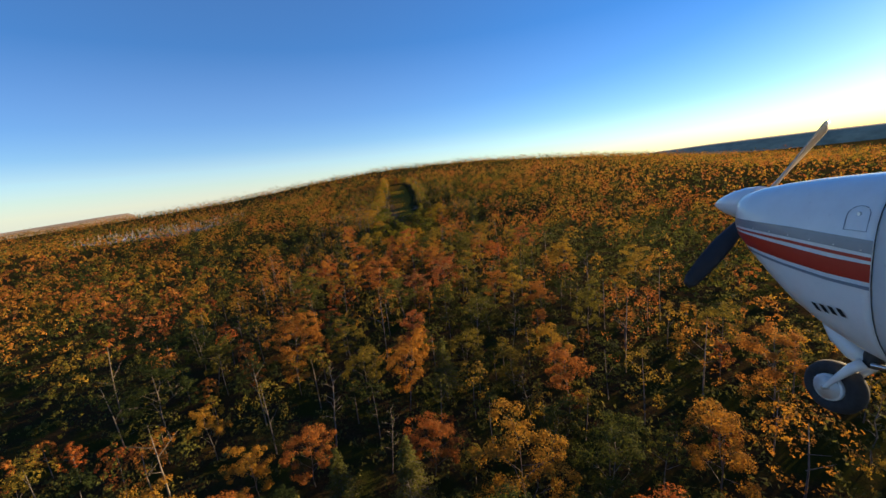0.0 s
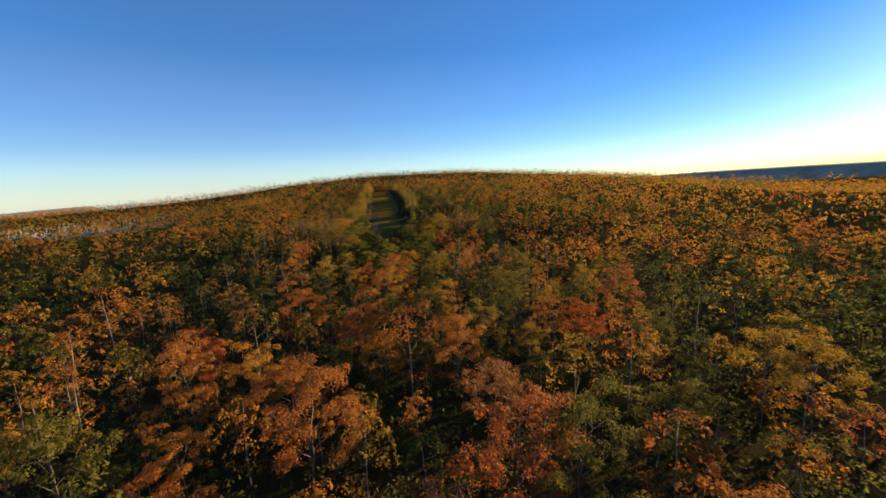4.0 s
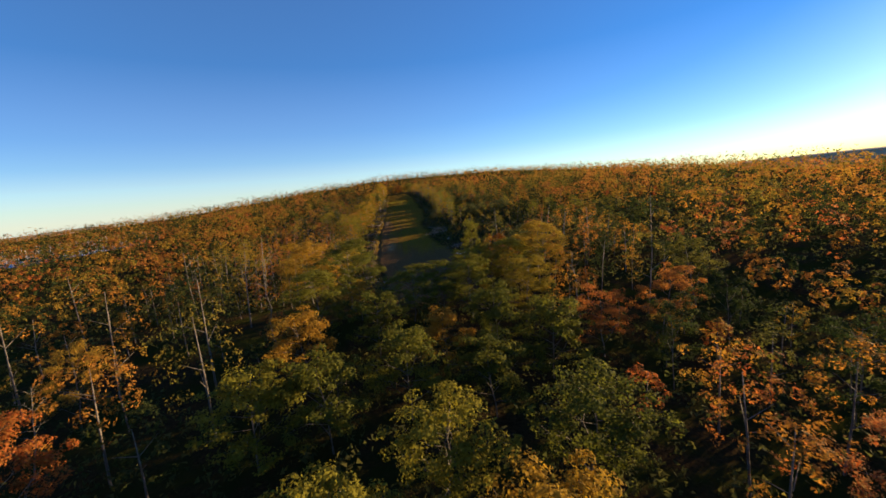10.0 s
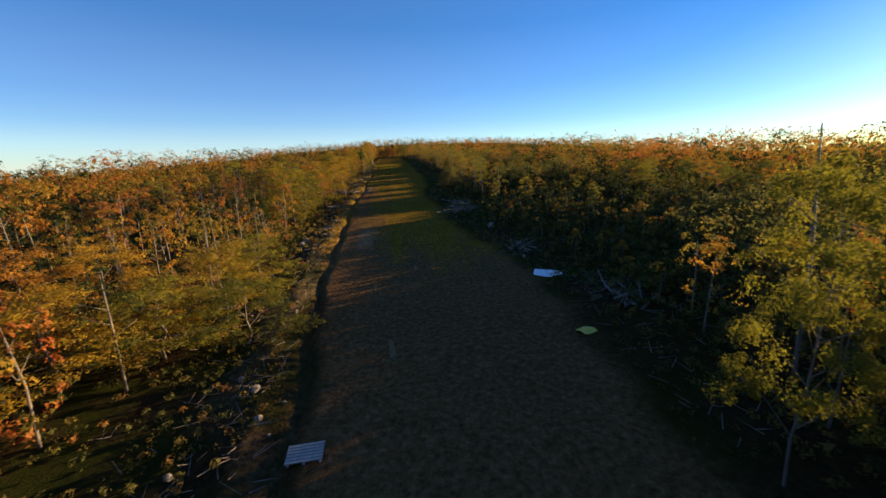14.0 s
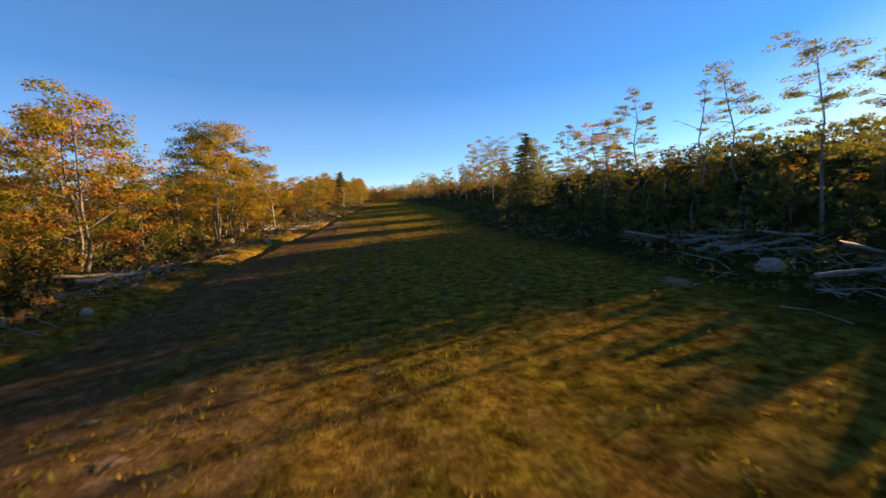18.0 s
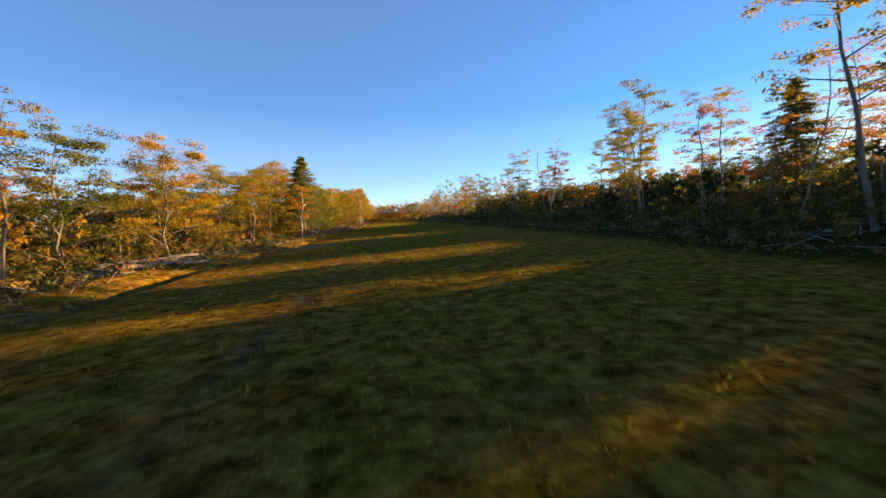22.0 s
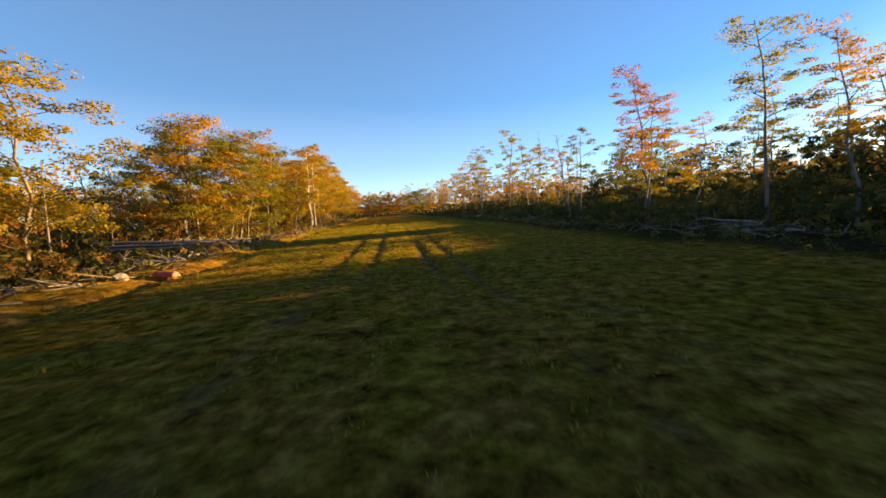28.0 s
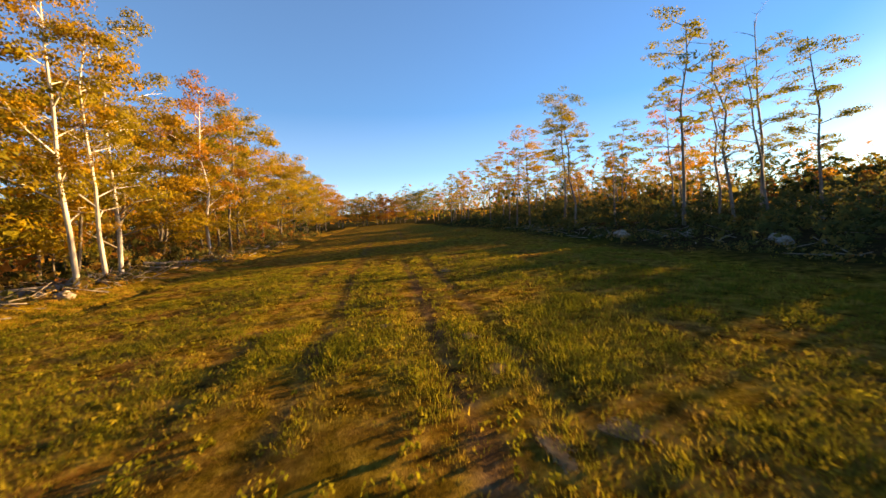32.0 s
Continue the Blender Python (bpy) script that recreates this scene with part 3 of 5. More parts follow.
stand(slim, [(-11, 322.9, 7.0), (-13, 327, 7.5), (-11, 287.6, 6.6), (-9.3, 318.4, 6.2), (-12, 314.6, 4.9), (-13, 321.5, 5.9), (-11, 345.8, 6.4), (-11, 350.4, 7.4), (-16, 412.6, 7.1),
             (-11, 411.7, 9.5), (-11.5, 418.7, 9.9), (-10, 423.6, 8.8), (-10.5, 445.4, 12.0), (-12, 432.5, 8.9)], ("gold", "orange", "gold", "green", "orange"))
stand(slim, [(17, 270.5, 7.9), (18, 274.9, 8.0), (19, 284.0, 8.8), (17, 322.5, 11.2), (17, 300.9, 8.4), (17.5, 297.7, 7.6), (19.5, 303.4, 8.2), (17, 315.4, 9.3), (20, 270.1, 7.0), (15, 282.0, 6.9), (20, 289.5, 7.0), (19, 286.6, 6.6), (19, 292.7, 7.2),
             (20, 296.8, 8.7), (17.8, 321.0, 9.8), (22, 334, 9.0), (15, 303.4, 6.5), (20, 339.5, 11.2), (21, 310.0, 7.2), (17, 361.4, 9.3), (23, 350.3, 9.2)], ("green", "green", "green", "gold"))
stand(slim, [(18, 338.0, 8.9), (17, 335.0, 8.3), (19, 337.6, 8.0), (17, 383.4, 9.0), (17, 362.5, 8.5), (17, 392.3, 9.6), (18, 389.8, 8.0), (18, 382.9, 7.6), (17, 378.2, 7.8),
             (17, 376.3, 7.7), (21, 376.9, 7.4), (17, 445.6, 12.4), (18.5, 433.6, 12.6), (16.5, 407.7, 7.6), (17, 400.4, 8.0)], ("green", "green", "orange", "green"))
stand(slim, [(22.9, 429.8, 9.9), (16, 441.7, 10.6), (16, 458.0, 9.8), (21.6, 431.3, 9.1), (22.9, 435.8, 10.5), (16, 451.4, 10.9), (18, 467, 9.5), (15, 480, 9.0), (20, 436, 8.0), (22, 445, 9.0), (15, 463, 9.5), (13.5, 470, 8.5), (17, 474, 10), (14, 488, 9.5), (16, 496, 10), (12.5, 504, 9), (19, 455, 9.5), (21, 462, 10), (14.5, 451, 8)], ("green", "gold", "orange"))
stand(spruce, [(-10.3, 361.5, 10.3), (14.2, 293.6, 7.8), (24, 331, 8.0)], (), 1.35)
stand(bare, [(17, 276.2, 7.2), (20, 357.0, 9.9), (20.5, 359.0, 9.0), (18, 351.9, 7.2), (17, 410.6, 7.8), (22.1, 432.2, 12.2), (22, 421.7, 8.9), (21, 423.0, 8.0), (23.5, 422.4, 8.4), (21.1, 432.9, 10.8)])
stand(edge, [(-15.5, 225.0, 6.8), (-15, 220.5, 5.4), (-18.5, 224, 6.6), (-19, 219, 6.0)], ("orange", "gold"), 1.5)
stand(edge, [(-7.9, 224.3, 4.0), (-10.5, 228, 5.4), (-12, 223.6, 4.8), (-9.2, 232, 5.0), (-16, 215, 5.2)], ("green", "gold", "green"), 1.4)
stand(edge, [(-11, 524, 9.5), (-7.5, 529, 8.6), (-4.5, 533, 8.2), (-1.5, 530, 7.8), (1.2, 534, 8.4), (4, 531, 7.9), (6.5, 527, 8.6), (9.5, 524, 9.2), (-6, 538, 9.6), (0, 540, 9.4), (5.5, 539, 9.0), (11, 533, 9.5), (13, 525, 9.4), (-13, 532, 10)], ("orange", "gold", "green", "orange", "red"), 1.4)
stand(crowned, [(19, 313.8, 10.6)], ("green",), 1.3)
stand(slim, [(21, 355.7, 8.9), (18.5, 402.1, 10.8)], ("red",))

# Further trees of both edges.
for k in range(230):
    side = -1 if k % 2 else 1
    y = rng.uniform(208, 520)
    off = rng.gamma(1.5, 4.0)
    x = left_edge(y) - 8.0 - off if side < 0 else right_edge(y) + 6 + off
    if is_yard(x, y) or not free_spot(x, y, 2.7):
        continue
    u = rng.random()
    if (side > 0 and y < 285 and off < 8) or (side < 0 and (302 < y < 345 or y < 260) and off < 8):
        continue
    if sunward(x, y) > 0.25 + 0.5 * rng.random() or (side > 0 and u > 0.72 and rng.random() < 0.3):
        continue
    t = slim[rng.integers(5)] if u < (0.34 if side < 0 else 0.80) else edge[rng.integers(5)] if u < 0.84 else birch[rng.integers(2)] if u < 0.88 else (bare[rng.integers(3)] if side > 0 else slim[rng.integers(5)]) if u < 0.95 or off < 14 else spruce[rng.integers(2)]
    s = rng.uniform(0.55, 0.9) if y > 262 else rng.uniform(0.75, 1.05)
    if side > 0 and y < 290:
        s = rng.uniform(0.38, 0.62)
    ob = put(t, x, y, (s * rng.uniform(0.9, 1.15), s), rng.uniform(0, 360))
    if side < 0 and t not in spruce:
        hued(ob, ("gold", "green", "gold", "orange" if y > 424 else "green")[rng.integers(4)])
# Slender trees standing above the brush right of the strip.
for k in range(170):
    y = rng.uniform(240, 500)
    x = right_edge(y) + rng.uniform(7, 44)
    if (sunward(x, y) > 0.25 + 0.5 * rng.random() and y - 0.364 * x < 434) or not free_spot(x, y, 2.2):
        continue
    s = rng.uniform(0.5, 0.85) if y > 275 else rng.uniform(0.42, 0.6)
    hued(put(slim[k % 5], x, y, (s * rng.uniform(0.95, 1.3), s), 47 * k), ("green", "green", "gold", "green", "orange")[k % 5])
# Trees under the approach.
for k in range(240):
    y = rng.uniform(8, 194)
    x = rng.normal(5, 17)
    if y > 150 and -14 < x < 18:
        continue
    if not free_spot(x, y, 4.2):
        continue
    u = rng.random()
    t = full[rng.integers(5)] if u < 0.80 else bare[rng.integers(3)] if u < 0.96 else spruce[rng.integers(2)]
    s = rng.uniform(0.75, 1.2)
    put(t, x, y, (s * (rng.uniform(0.8, 1.15) if t in full else 1.0), s), rng.uniform(0, 360))
# Trees added back from the threshold, along the sun's line, to shade the strip.
for k in range(34):
    x = rng.uniform(36, 76)
    y = rng.uniform(228, 262) + 0.364 * x
    s = rng.uniform(0.55, 0.75)
    if free_spot(x, y, 3):
        hued(put((slim if k % 3 else edge)[k % 5], x, y, (s * 1.3, s), 50 * k), ("green", "gold", "orange")[k % 3])
# The great trees at the threshold.
for x, y, s, w, kind, hue in ((-7.4, 200.5, 1.12, 1.3, 0, "green"), (-14, 207, 1.1, 1.4, 1, "orange"), (1.2, 194.5, 0.84, 1.4, 2, "green"), (5.2, 195.5, 0.84, 1.2, 1, "green"), (12.5, 211, 1.12, 0.55, 3, "green"), (16.7, 210, 0.82, 0.75, 4, "red"), (9.5, 200, 0.86, 1.1, 1, "green"), (13, 200, 0.9, 1.1, 0, "gold"),
                             (16, 201, 0.95, 1.3, 0, "green"), (8.5, 193.5, 0.9, 1.2, 1, "green"), (-5.5, 196, 0.62, 1.0, 2, "orange"), (21, 203, 1.1, 1.3, 2, "gold"),
                             (-3, 187, 0.85, 1.2, 1, "green"), (4, 184, 0.75, 1.2, 0, "orange"), (10, 186, 0.9, 1.2, 1, "green"), (-10, 192, 1.0, 1.2, 0, "green"), (15, 192, 0.95, 1.2, 1, "gold"),
                             (-9, 183, 0.9, 1.2, 1, "orange"), (0, 177, 0.9, 1.2, 0, "green"), (7, 176, 0.8, 1.2, 1, "green"), (-6, 174, 0.9, 1.2, 0, "green"), (14, 181, 0.95, 1.2, 0, "green"),
                             (2, 168, 0.9, 1.2, 1, "green"), (-11, 173, 0.9, 1.2, 0, "green"), (11, 168, 0.95, 1.2, 1, "green"), (-4, 163, 0.85, 1.2, 0, "green"), (6, 160, 0.9, 1.2, 1, "orange"), (-10, 160, 0.9, 1.2, 0, "gold"), (1, 154, 0.9, 1.2, 0, "green"), (13, 156, 0.9, 1.2, 1, "gold")):
    free_spot(x, y, 4)
    hued(put((oak if y > 191 else fine)[kind % 2], x, y, (s * w, s), 40 * x), hue)


def tinted(name, q, tints, mat):
    me = quads_mesh(name, q, mat)
    at = me.attributes.new("tint", "FLOAT", "POINT")
    at.data.foreach_set("value", np.repeat(tints, len(q[0])).astype(np.float32))
    return me


def joined_woods(name, spots, clumps, per, clump, leaf, label, low, toss, broad, mat):
    """Woods of many crowns in one mesh, each crown with its own hue."""
    k = len(spots)
    sp = np.array(spots)
    x, y, z, s, hue = (np.repeat(sp[:, i], clumps) for i in range(5))
    h = 8.4 * s
    n = k * clumps
    d = rng.normal(0, 1, (n, 3)) + np.array([0, 0, 0.55])
    d /= np.linalg.norm(d, axis=1)[:, None]
    mid, tall = low + 0.45 * (0.95 - low), 0.55 * (0.95 - low)
    fill = rng.uniform(0.62, 1.0, n)
    lump = 1 + 0.22 * np.sin(3 * np.arctan2(d[:, 1], d[:, 0]) + x + y)
    c = np.stack([x + d[:, 0] * fill * lump * broad * s, y + d[:, 1] * fill * lump * broad * s, z + h * (mid + tall * d[:, 2] * fill)], 1)
    q = leaf_quads(rng, c, clump * s, per, leaf, 0.75, toss, 1.0 * d)
    t = np.repeat(np.clip(hue + rng.normal(0, 0.025, k * clumps), 0.01, 0.99), per)
    return tagged(new(name, tinted(name, q, t, mat)), label, "woods", kind="stuff")


edge_spots, behind_spots, near_spots, mid_spots, far_spots = [], [], [], [], []
for k in range(150000):
    u = rng.random()
    if u < 0.14:
        x, y = rng.uniform(-60, 60), rng.uniform(-30, 560)
    elif u < 0.35:
        x, y = rng.uniform(-190, 190), rng.uniform(-20, 420)
    else:
        y = rng.uniform(0, 960)
        half = 230 + 1.3 * y if y < 560 else 960
        x = rng.uniform(-half, half)
    if not clear_of_strip(x, y) or is_swamp(x, y) or is_yard(x, y):
        continue
    along = max(0.0, y - 430) if y > 200 else max(0.0, -y)
    d = math.hypot(x, along)
    s = rng.uniform(0.6, 1.45) ** 1.2
    if y > 222 and abs(x) < 60:
        s *= 0.85 if x > 0 else 0.98
        if x < 0 and 205 < y < 515:
            s = min(s, 0.72 + 0.3 * rng.random())
        if y > 515:
            s = rng.uniform(1.1, 1.5)
        if 0 < x < 60 and y < 510:
            s = rng.uniform(0.7, 1.15) * (2.2 + 0.5 * smooth(268, 290, y) + 0.085 * (x - 12) + 1.0 * smooth(330, 400, y) + 2.0 * smooth(412, 440, y)) / 8.2
        if 304 < y < 346 and -26 < x < 0:
            s = min(s, rng.uniform(0.7, 1.1) * (2.0 + 0.2 * (-x - 9)) / 8.2)
    if x > 8 and 205 < y < 500:
        s = min(s, sun_cap(x, y) / 8.4)
    if s < 0.22 or (8 < x < 46 and 205 < y < 510 and s < 0.26) or (y > 150 and y < 197 and -13 < x < 17):
        continue
    if not free_spot(x, y, (2.7 if d < 42 and y > 205 else 4.5 if d < 42 else 5.6 if d < 140 else 6.4 if y < 600 else 7.4) * s + 0.2):
        continue
    spot = (x, y, height(x, y), s * (1.0 if d < 42 else 1.12 if d < 140 else 1.3 if y < 850 else 1.05), hue_at(x, y))
    (edge_spots if y > 205 and d < 27 else behind_spots if y > 205 and d < 42 else near_spots if d < 42 else mid_spots if d < 140 else far_spots).append(spot)
ridge_spots = []
for k in range(1900):
    x, y = rng.uniform(-800, 900), rng.uniform(935, 1040)
    ridge_spots.append((x, y, height(x, y) - 3.4, rng.uniform(0.75, 1.3), rng.uniform(0.01, 0.16) if x < 60 else max(0.02, hue_at(x, y) - 0.2)))
joined_woods("edge_woods", edge_spots, 22, 25, 0.56, 0.136, "dense autumn woods in orange, yellow and green", 0.16, 0.3, 1.7, M_LEAF_WOODS)
joined_woods("back_woods", behind_spots, 22, 17, 0.60, 0.24, "dense autumn woods behind the edge of the airstrip", 0.12, 0.34, 1.7, M_SPRAY)
joined_woods("near_woods", near_spots, 38, 18, 0.60, 0.21, "dense autumn woods in orange, yellow and green", 0.26, 0.22, 2.0, M_SPRAY)
joined_woods("middle_woods", mid_spots, 24, 10, 0.70, 0.40, "dense autumn woods in orange, yellow and green", 0.22, 0.16, 2.6, M_SPRAY_FAR)
joined_woods("far_woods", far_spots, 5, 4, 1.3, 1.10, "distant autumn woods covering the hillside", -0.05, 0.2, 2.8, M_SPRAY_FAR)

joined_woods("ridge_woods", ridge_spots, 10, 4, 0.9, 1.0, "dark distant woods along the crest of the ridge", 0.0, 0.16, 2.4, M_SPRAY_FAR)

# Stems of the nearer woods.
vv, ff = [], []
for x, y, z, s, hue in edge_spots + behind_spots + near_spots:
    h = 8.4 * s * rng.uniform(0.7, 0.92)
    lean = rng.normal(0, 0.04, 2)
    r = 0.035 + 0.05 * s
    tube(vv, ff, [(x, y, z - 0.2), (x + lean[0] * h * 0.4 + rng.normal(0, 0.1), y + lean[1] * h * 0.4, z + 0.5 * h), (x + lean[0] * h, y + lean[1] * h, z + h)], [r, r * 0.7, r * 0.25], 5)
    for k in range(3):
        a, w = rng.uniform(0, 6.283), rng.uniform(0.4, 0.85)
        p = (x + lean[0] * h * w, y + lean[1] * h * w, z + h * w)
        tube(vv, ff, [p, (p[0] + math.cos(a) * 1.3 * s, p[1] + math.sin(a) * 1.3 * s, p[2] + 0.9 * s)], [r * 0.4, 0.012], 3)
tagged(new("stems", mesh_from("stems", vv, ff, [M_BARK], True)), "grey stems and boughs of the dense woods", "woods", kind="stuff")

# Undergrowth along both edges and on the forest floor beside them.
c, sz, hu = [], [], []
for k in range(8200):
    y = rng.uniform(204, 480)
    if rng.random() < 0.55:
        off = rng.gamma(2.2, 3.4)
        x = right_edge(y) + 1.0 + off
        up = min((0.25 + 0.5 * smooth(1, 3, off) + 1.3 * smooth(3, 7, off) + 0.9 * smooth(7, 14, off)) * rng.uniform(0.5, 1.1), sun_cap(x, y))
    else:
        off = rng.gamma(2.4, 3.4)
        x = left_edge(y) - 1.4 - 0.85 * off
        up = (0.18 + 0.30 * smooth(0.6, 3.0, off) + (1.3 if 304 < y < 346 else 2.4) * smooth(5.6, 9.5, off)) * rng.uniform(0.3, 1.2)
    if is_yard(x, y) or (-14 < x < 0 and (y < 222 or 293 < y < 304)):
        up = min(up, 0.25)
    z = height(x, y)
    tint = rng.beta(1.3, 2.4) * (0.75 if x > 0 else 1) + (0.0 if x > 0 else 0.26 if up > 1.3 else 0.14)
    wide = 0.2 + 0.12 * min(up, 2.0)
    for m in range(1 + int(1.7 * up)):
        c.append((x + rng.normal(0, 0.3 + 0.12 * up), y + rng.normal(0, 0.3 + 0.12 * up), z + 0.12 + up * rng.random() ** 0.8))
        sz.append(wide * rng.uniform(0.8, 1.25))
        hu.append(min(0.99, max(0.01, tint + rng.normal(0, 0.05))))
q = np.concatenate([leaf_quads(rng, c, sz, 15, 0.138, 0.75), inner(rng, c, np.array(sz) * 0.9, 1)])
tagged(new("undergrowth", tinted("undergrowth", q, np.concatenate([np.repeat(hu, 15), hu]), M_BUSH)), "dark tangled brush and saplings beside the airstrip", "brush", kind="stuff")

# Low weeds and seedlings on both verges.
c, sz, hu = [], [], []
for k in range(13000):
    y = rng.uniform(212, 470)
    x = left_edge(y) - 1.1 - rng.gamma(1.8, 2.1) if rng.random() < 0.58 else right_edge(y) + 0.2 + rng.gamma(1.8, 1.6)
    if noise.noise(Vector((x * 0.45, y * 0.3, 12.5))) < -0.22:
        continue
    w = rng.uniform(0.07, 0.24)
    c.append((x, y, height(x, y) + 0.7 * w))
    sz.append(w)
    hu.append(min(0.99, max(0.01, rng.beta(1.6, 2.6) + 0.4 * noise.noise(Vector((x * 0.3, y * 0.2, 15.5))))))
q = leaf_quads(rng, c, sz, 12, 0.075, 0.9)
tagged(new("verge_weeds", tinted("verge_weeds", q, np.repeat(hu, 12), M_BUSH)), "low green and tan weeds on the verges", "weeds", kind="stuff")

# Thickets added behind the brush, back from the strip, to keep the low sun off it.
thicket = np.random.default_rng(77)
c = []
for near, far, count, more in ((200, 228, 900, 0), (266.5, 280.5, 480, 0.9), (311, 318, 240, 0), (332, 341, 250, 0), (358, 387, 600, 0.8), (402.5, 407.5, 240, 2.0)):
    for k in range(count):
        x = thicket.uniform(23, 44)
        y = thicket.uniform(near, far) + 0.364 * x
        c.append((x, y, height(x, y) + thicket.uniform(0.3, 2.6 + more + 0.085 * (x - 12))))
q = leaf_quads(thicket, c, np.full(len(c), 0.75), 22, 0.26, 0.8)
tagged(new("thicket", tinted("thicket", q, np.repeat(thicket.uniform(0.05, 0.42, len(c)), 22), M_BUSH)), "dark green growth added behind the trees to shade the airstrip", "brush", kind="stuff")

# Shrub layer under the crowns on both sides of the strip.
shrub = np.random.default_rng(78)
c, hu = [], []
for k in range(8000):
    y = shrub.uniform(205, 540)
    x = shrub.uniform(24, 120) if k % 2 else -shrub.uniform(17, 110)
    if x > 0 and sun_cap(x, y) < 2.5:
        continue
    c.append((x, y, height(x, y) + shrub.uniform(0.3, 2.4)))
    hu.append(shrub.uniform(0.05, 0.6))
q = leaf_quads(shrub, c, np.full(len(c), 0.9), 8, 0.55, 0.8)
tagged(new("shrub_layer", tinted("shrub_layer", q, np.repeat(hu, 8), M_SPRAY_FAR)), "olive and brown shrubs below the crowns of the woods", "brush", kind="stuff")

# Dim understorey below the crowns.
c, hu = [], []
for k in range(13000):
    y = rng.uniform(-10, 225)
    x = rng.normal(12, 60)
    if is_swamp(x, y) or (y > 196 and abs(x - 3) < 16):
        continue
    c.append((x, y, height(x, y) + rng.uniform(0.8, 3.2)))
    hu.append(rng.uniform(0.05, 0.4))
q = leaf_quads(rng, c, np.full(len(c), 0.9), 11, 0.34, 0.7)
tagged(new("understorey", tinted("understorey", q, np.repeat(hu, 11), M_BUSH)), "dim green saplings under the crowns of the woods", "brush", kind="stuff")

# Drowned trees of the swamp.
M_MUD = material("swamp_water", 0.25)[0]
M_MUD.node_tree.nodes["Principled BSDF"].inputs["Base Color"].default_value = (0.09, 0.10, 0.11, 1)
v, f = [], []
for k in range(420):
    a, r = rng.uniform(0, 6.283), math.sqrt(rng.random())
    x, y = -240 + 84 * r * math.cos(a), 415 + 36 * r * math.sin(a)
    h = rng.uniform(4, 10)
    z = height(x, y) - 0.2
    lean = rng.normal(0, 0.05, 2)
    tube(v, f, [(x, y, z), (x + lean[0] * h, y + lean[1] * h, z + h)], [0.14, 0.04], 4)
    for b in range(3):
        w = rng.uniform(0.45, 0.9)
        p = Vector((x + lean[0] * h * w, y + lean[1] * h * w, z + h * w))
        t = rng.uniform(0, 6.283)
        tube(v, f, [tuple(p), (p.x + math.cos(t) * 1.0, p.y + math.sin(t) * 1.0, p.z + 0.7)], [0.05, 0.015], 3)
tagged(new("drowned_trees", mesh_from("drowned_trees", v, f, [bark("bleached_wood", (0.26, 0.23, 0.20), (0.5, 0.46, 0.41), 4)])), "pale bare drowned trunks standing in a swamp", "dead trees", kind="stuff")
v = [(-240 + 84 * math.cos(6.283 * k / 40) * (0.9 + 0.2 * noise.noise(Vector((k * 0.6, 3, 1)))), 415 + 35 * math.sin(6.283 * k / 40) * (0.9 + 0.25 * noise.noise(Vector((k * 0.6, 9, 1)))), 0) for k in range(40)]
zw = height(-240, 415) + 0.4
swamp = tagged(new("swamp", mesh_from("swamp", [(x, y, max(zw, height(x, y)) + 0.05) for x, y, z in v], [tuple(range(40))], [M_MUD])), "shallow muddy swamp water among dead trunks", "water", kind="structure")

# ---------------------------------------------------------------- far hills
mh, nt, b = material("far_hill", 1.0)
n1 = noise_tex(nt, 0.012, 8, 0.75)
nt.links.new(ramp(nt, [(0.35, (0.30, 0.21, 0.12)), (0.65, (0.52, 0.37, 0.22))], n1), b.inputs["Base Color"])


def hill(azimuth, dist, width, tall, seed):
    """A long wooded hill far off, square to the line of sight."""
    a = radians(azimuth)
    cx, cy = math.sin(a) * dist, math.cos(a) * dist
    ux, uy = math.cos(a), -math.sin(a)
    vx, vy = math.sin(a), math.cos(a)
    vv, ff = [], []
    m, rows = 70, 9
    for i in range(m + 1):
        s = (i / m - 0.5) * 2
        crest = tall * max(0.0, 1 - s * s) ** 1.7 * (1 + 0.16 * noise.noise(Vector((s * 3, seed, 0.3))) + 0.03 * noise.noise(Vector((s * 22, seed, 2.3))))
        for j in range(rows):
            w = (j / (rows - 1) - 0.5) * 2
            z = -160 + (crest + 160) * (1 - w * w)
            vv.append((cx + ux * s * width + vx * w * 420, cy + uy * s * width + vy * w * 420, z))
    for i in range(m):
        for j in range(rows - 1):
            k = i * rows + j
            ff.append((k, k + 1, k + rows + 1, k + rows))
    return tagged(new("hill", mesh_from("hill", vv, ff, [mh], True)), "long low wooded hill in blue distance", "hill", kind="structure")


hill(62, 2700, 2000, 38, 3)
hill(-46, 2600, 620, -24, 4)


# ---------------------------------------------------------------- loose things by the strip
def part(name, me, parent, label=""):
    ob = new(name, me)
    ob.parent = parent
    if label:
        ob["label"] = label
    return ob


def stone_material():
    m, nt, b = material("stone", 0.9)
    b.inputs["Specular IOR Level"].default_value = 0.15
    nn = noise_tex(nt, 4, 6, 0.65)
    nt.links.new(ramp(nt, [(0.3, (0.10, 0.08, 0.06)), (0.55, (0.25, 0.21, 0.165)), (0.8, (0.42, 0.37, 0.31))], nn), b.inputs["Base Color"])
    bumped(nt, b, nn, 0.6, 0.05)
    return m


M_STONE = stone_material()


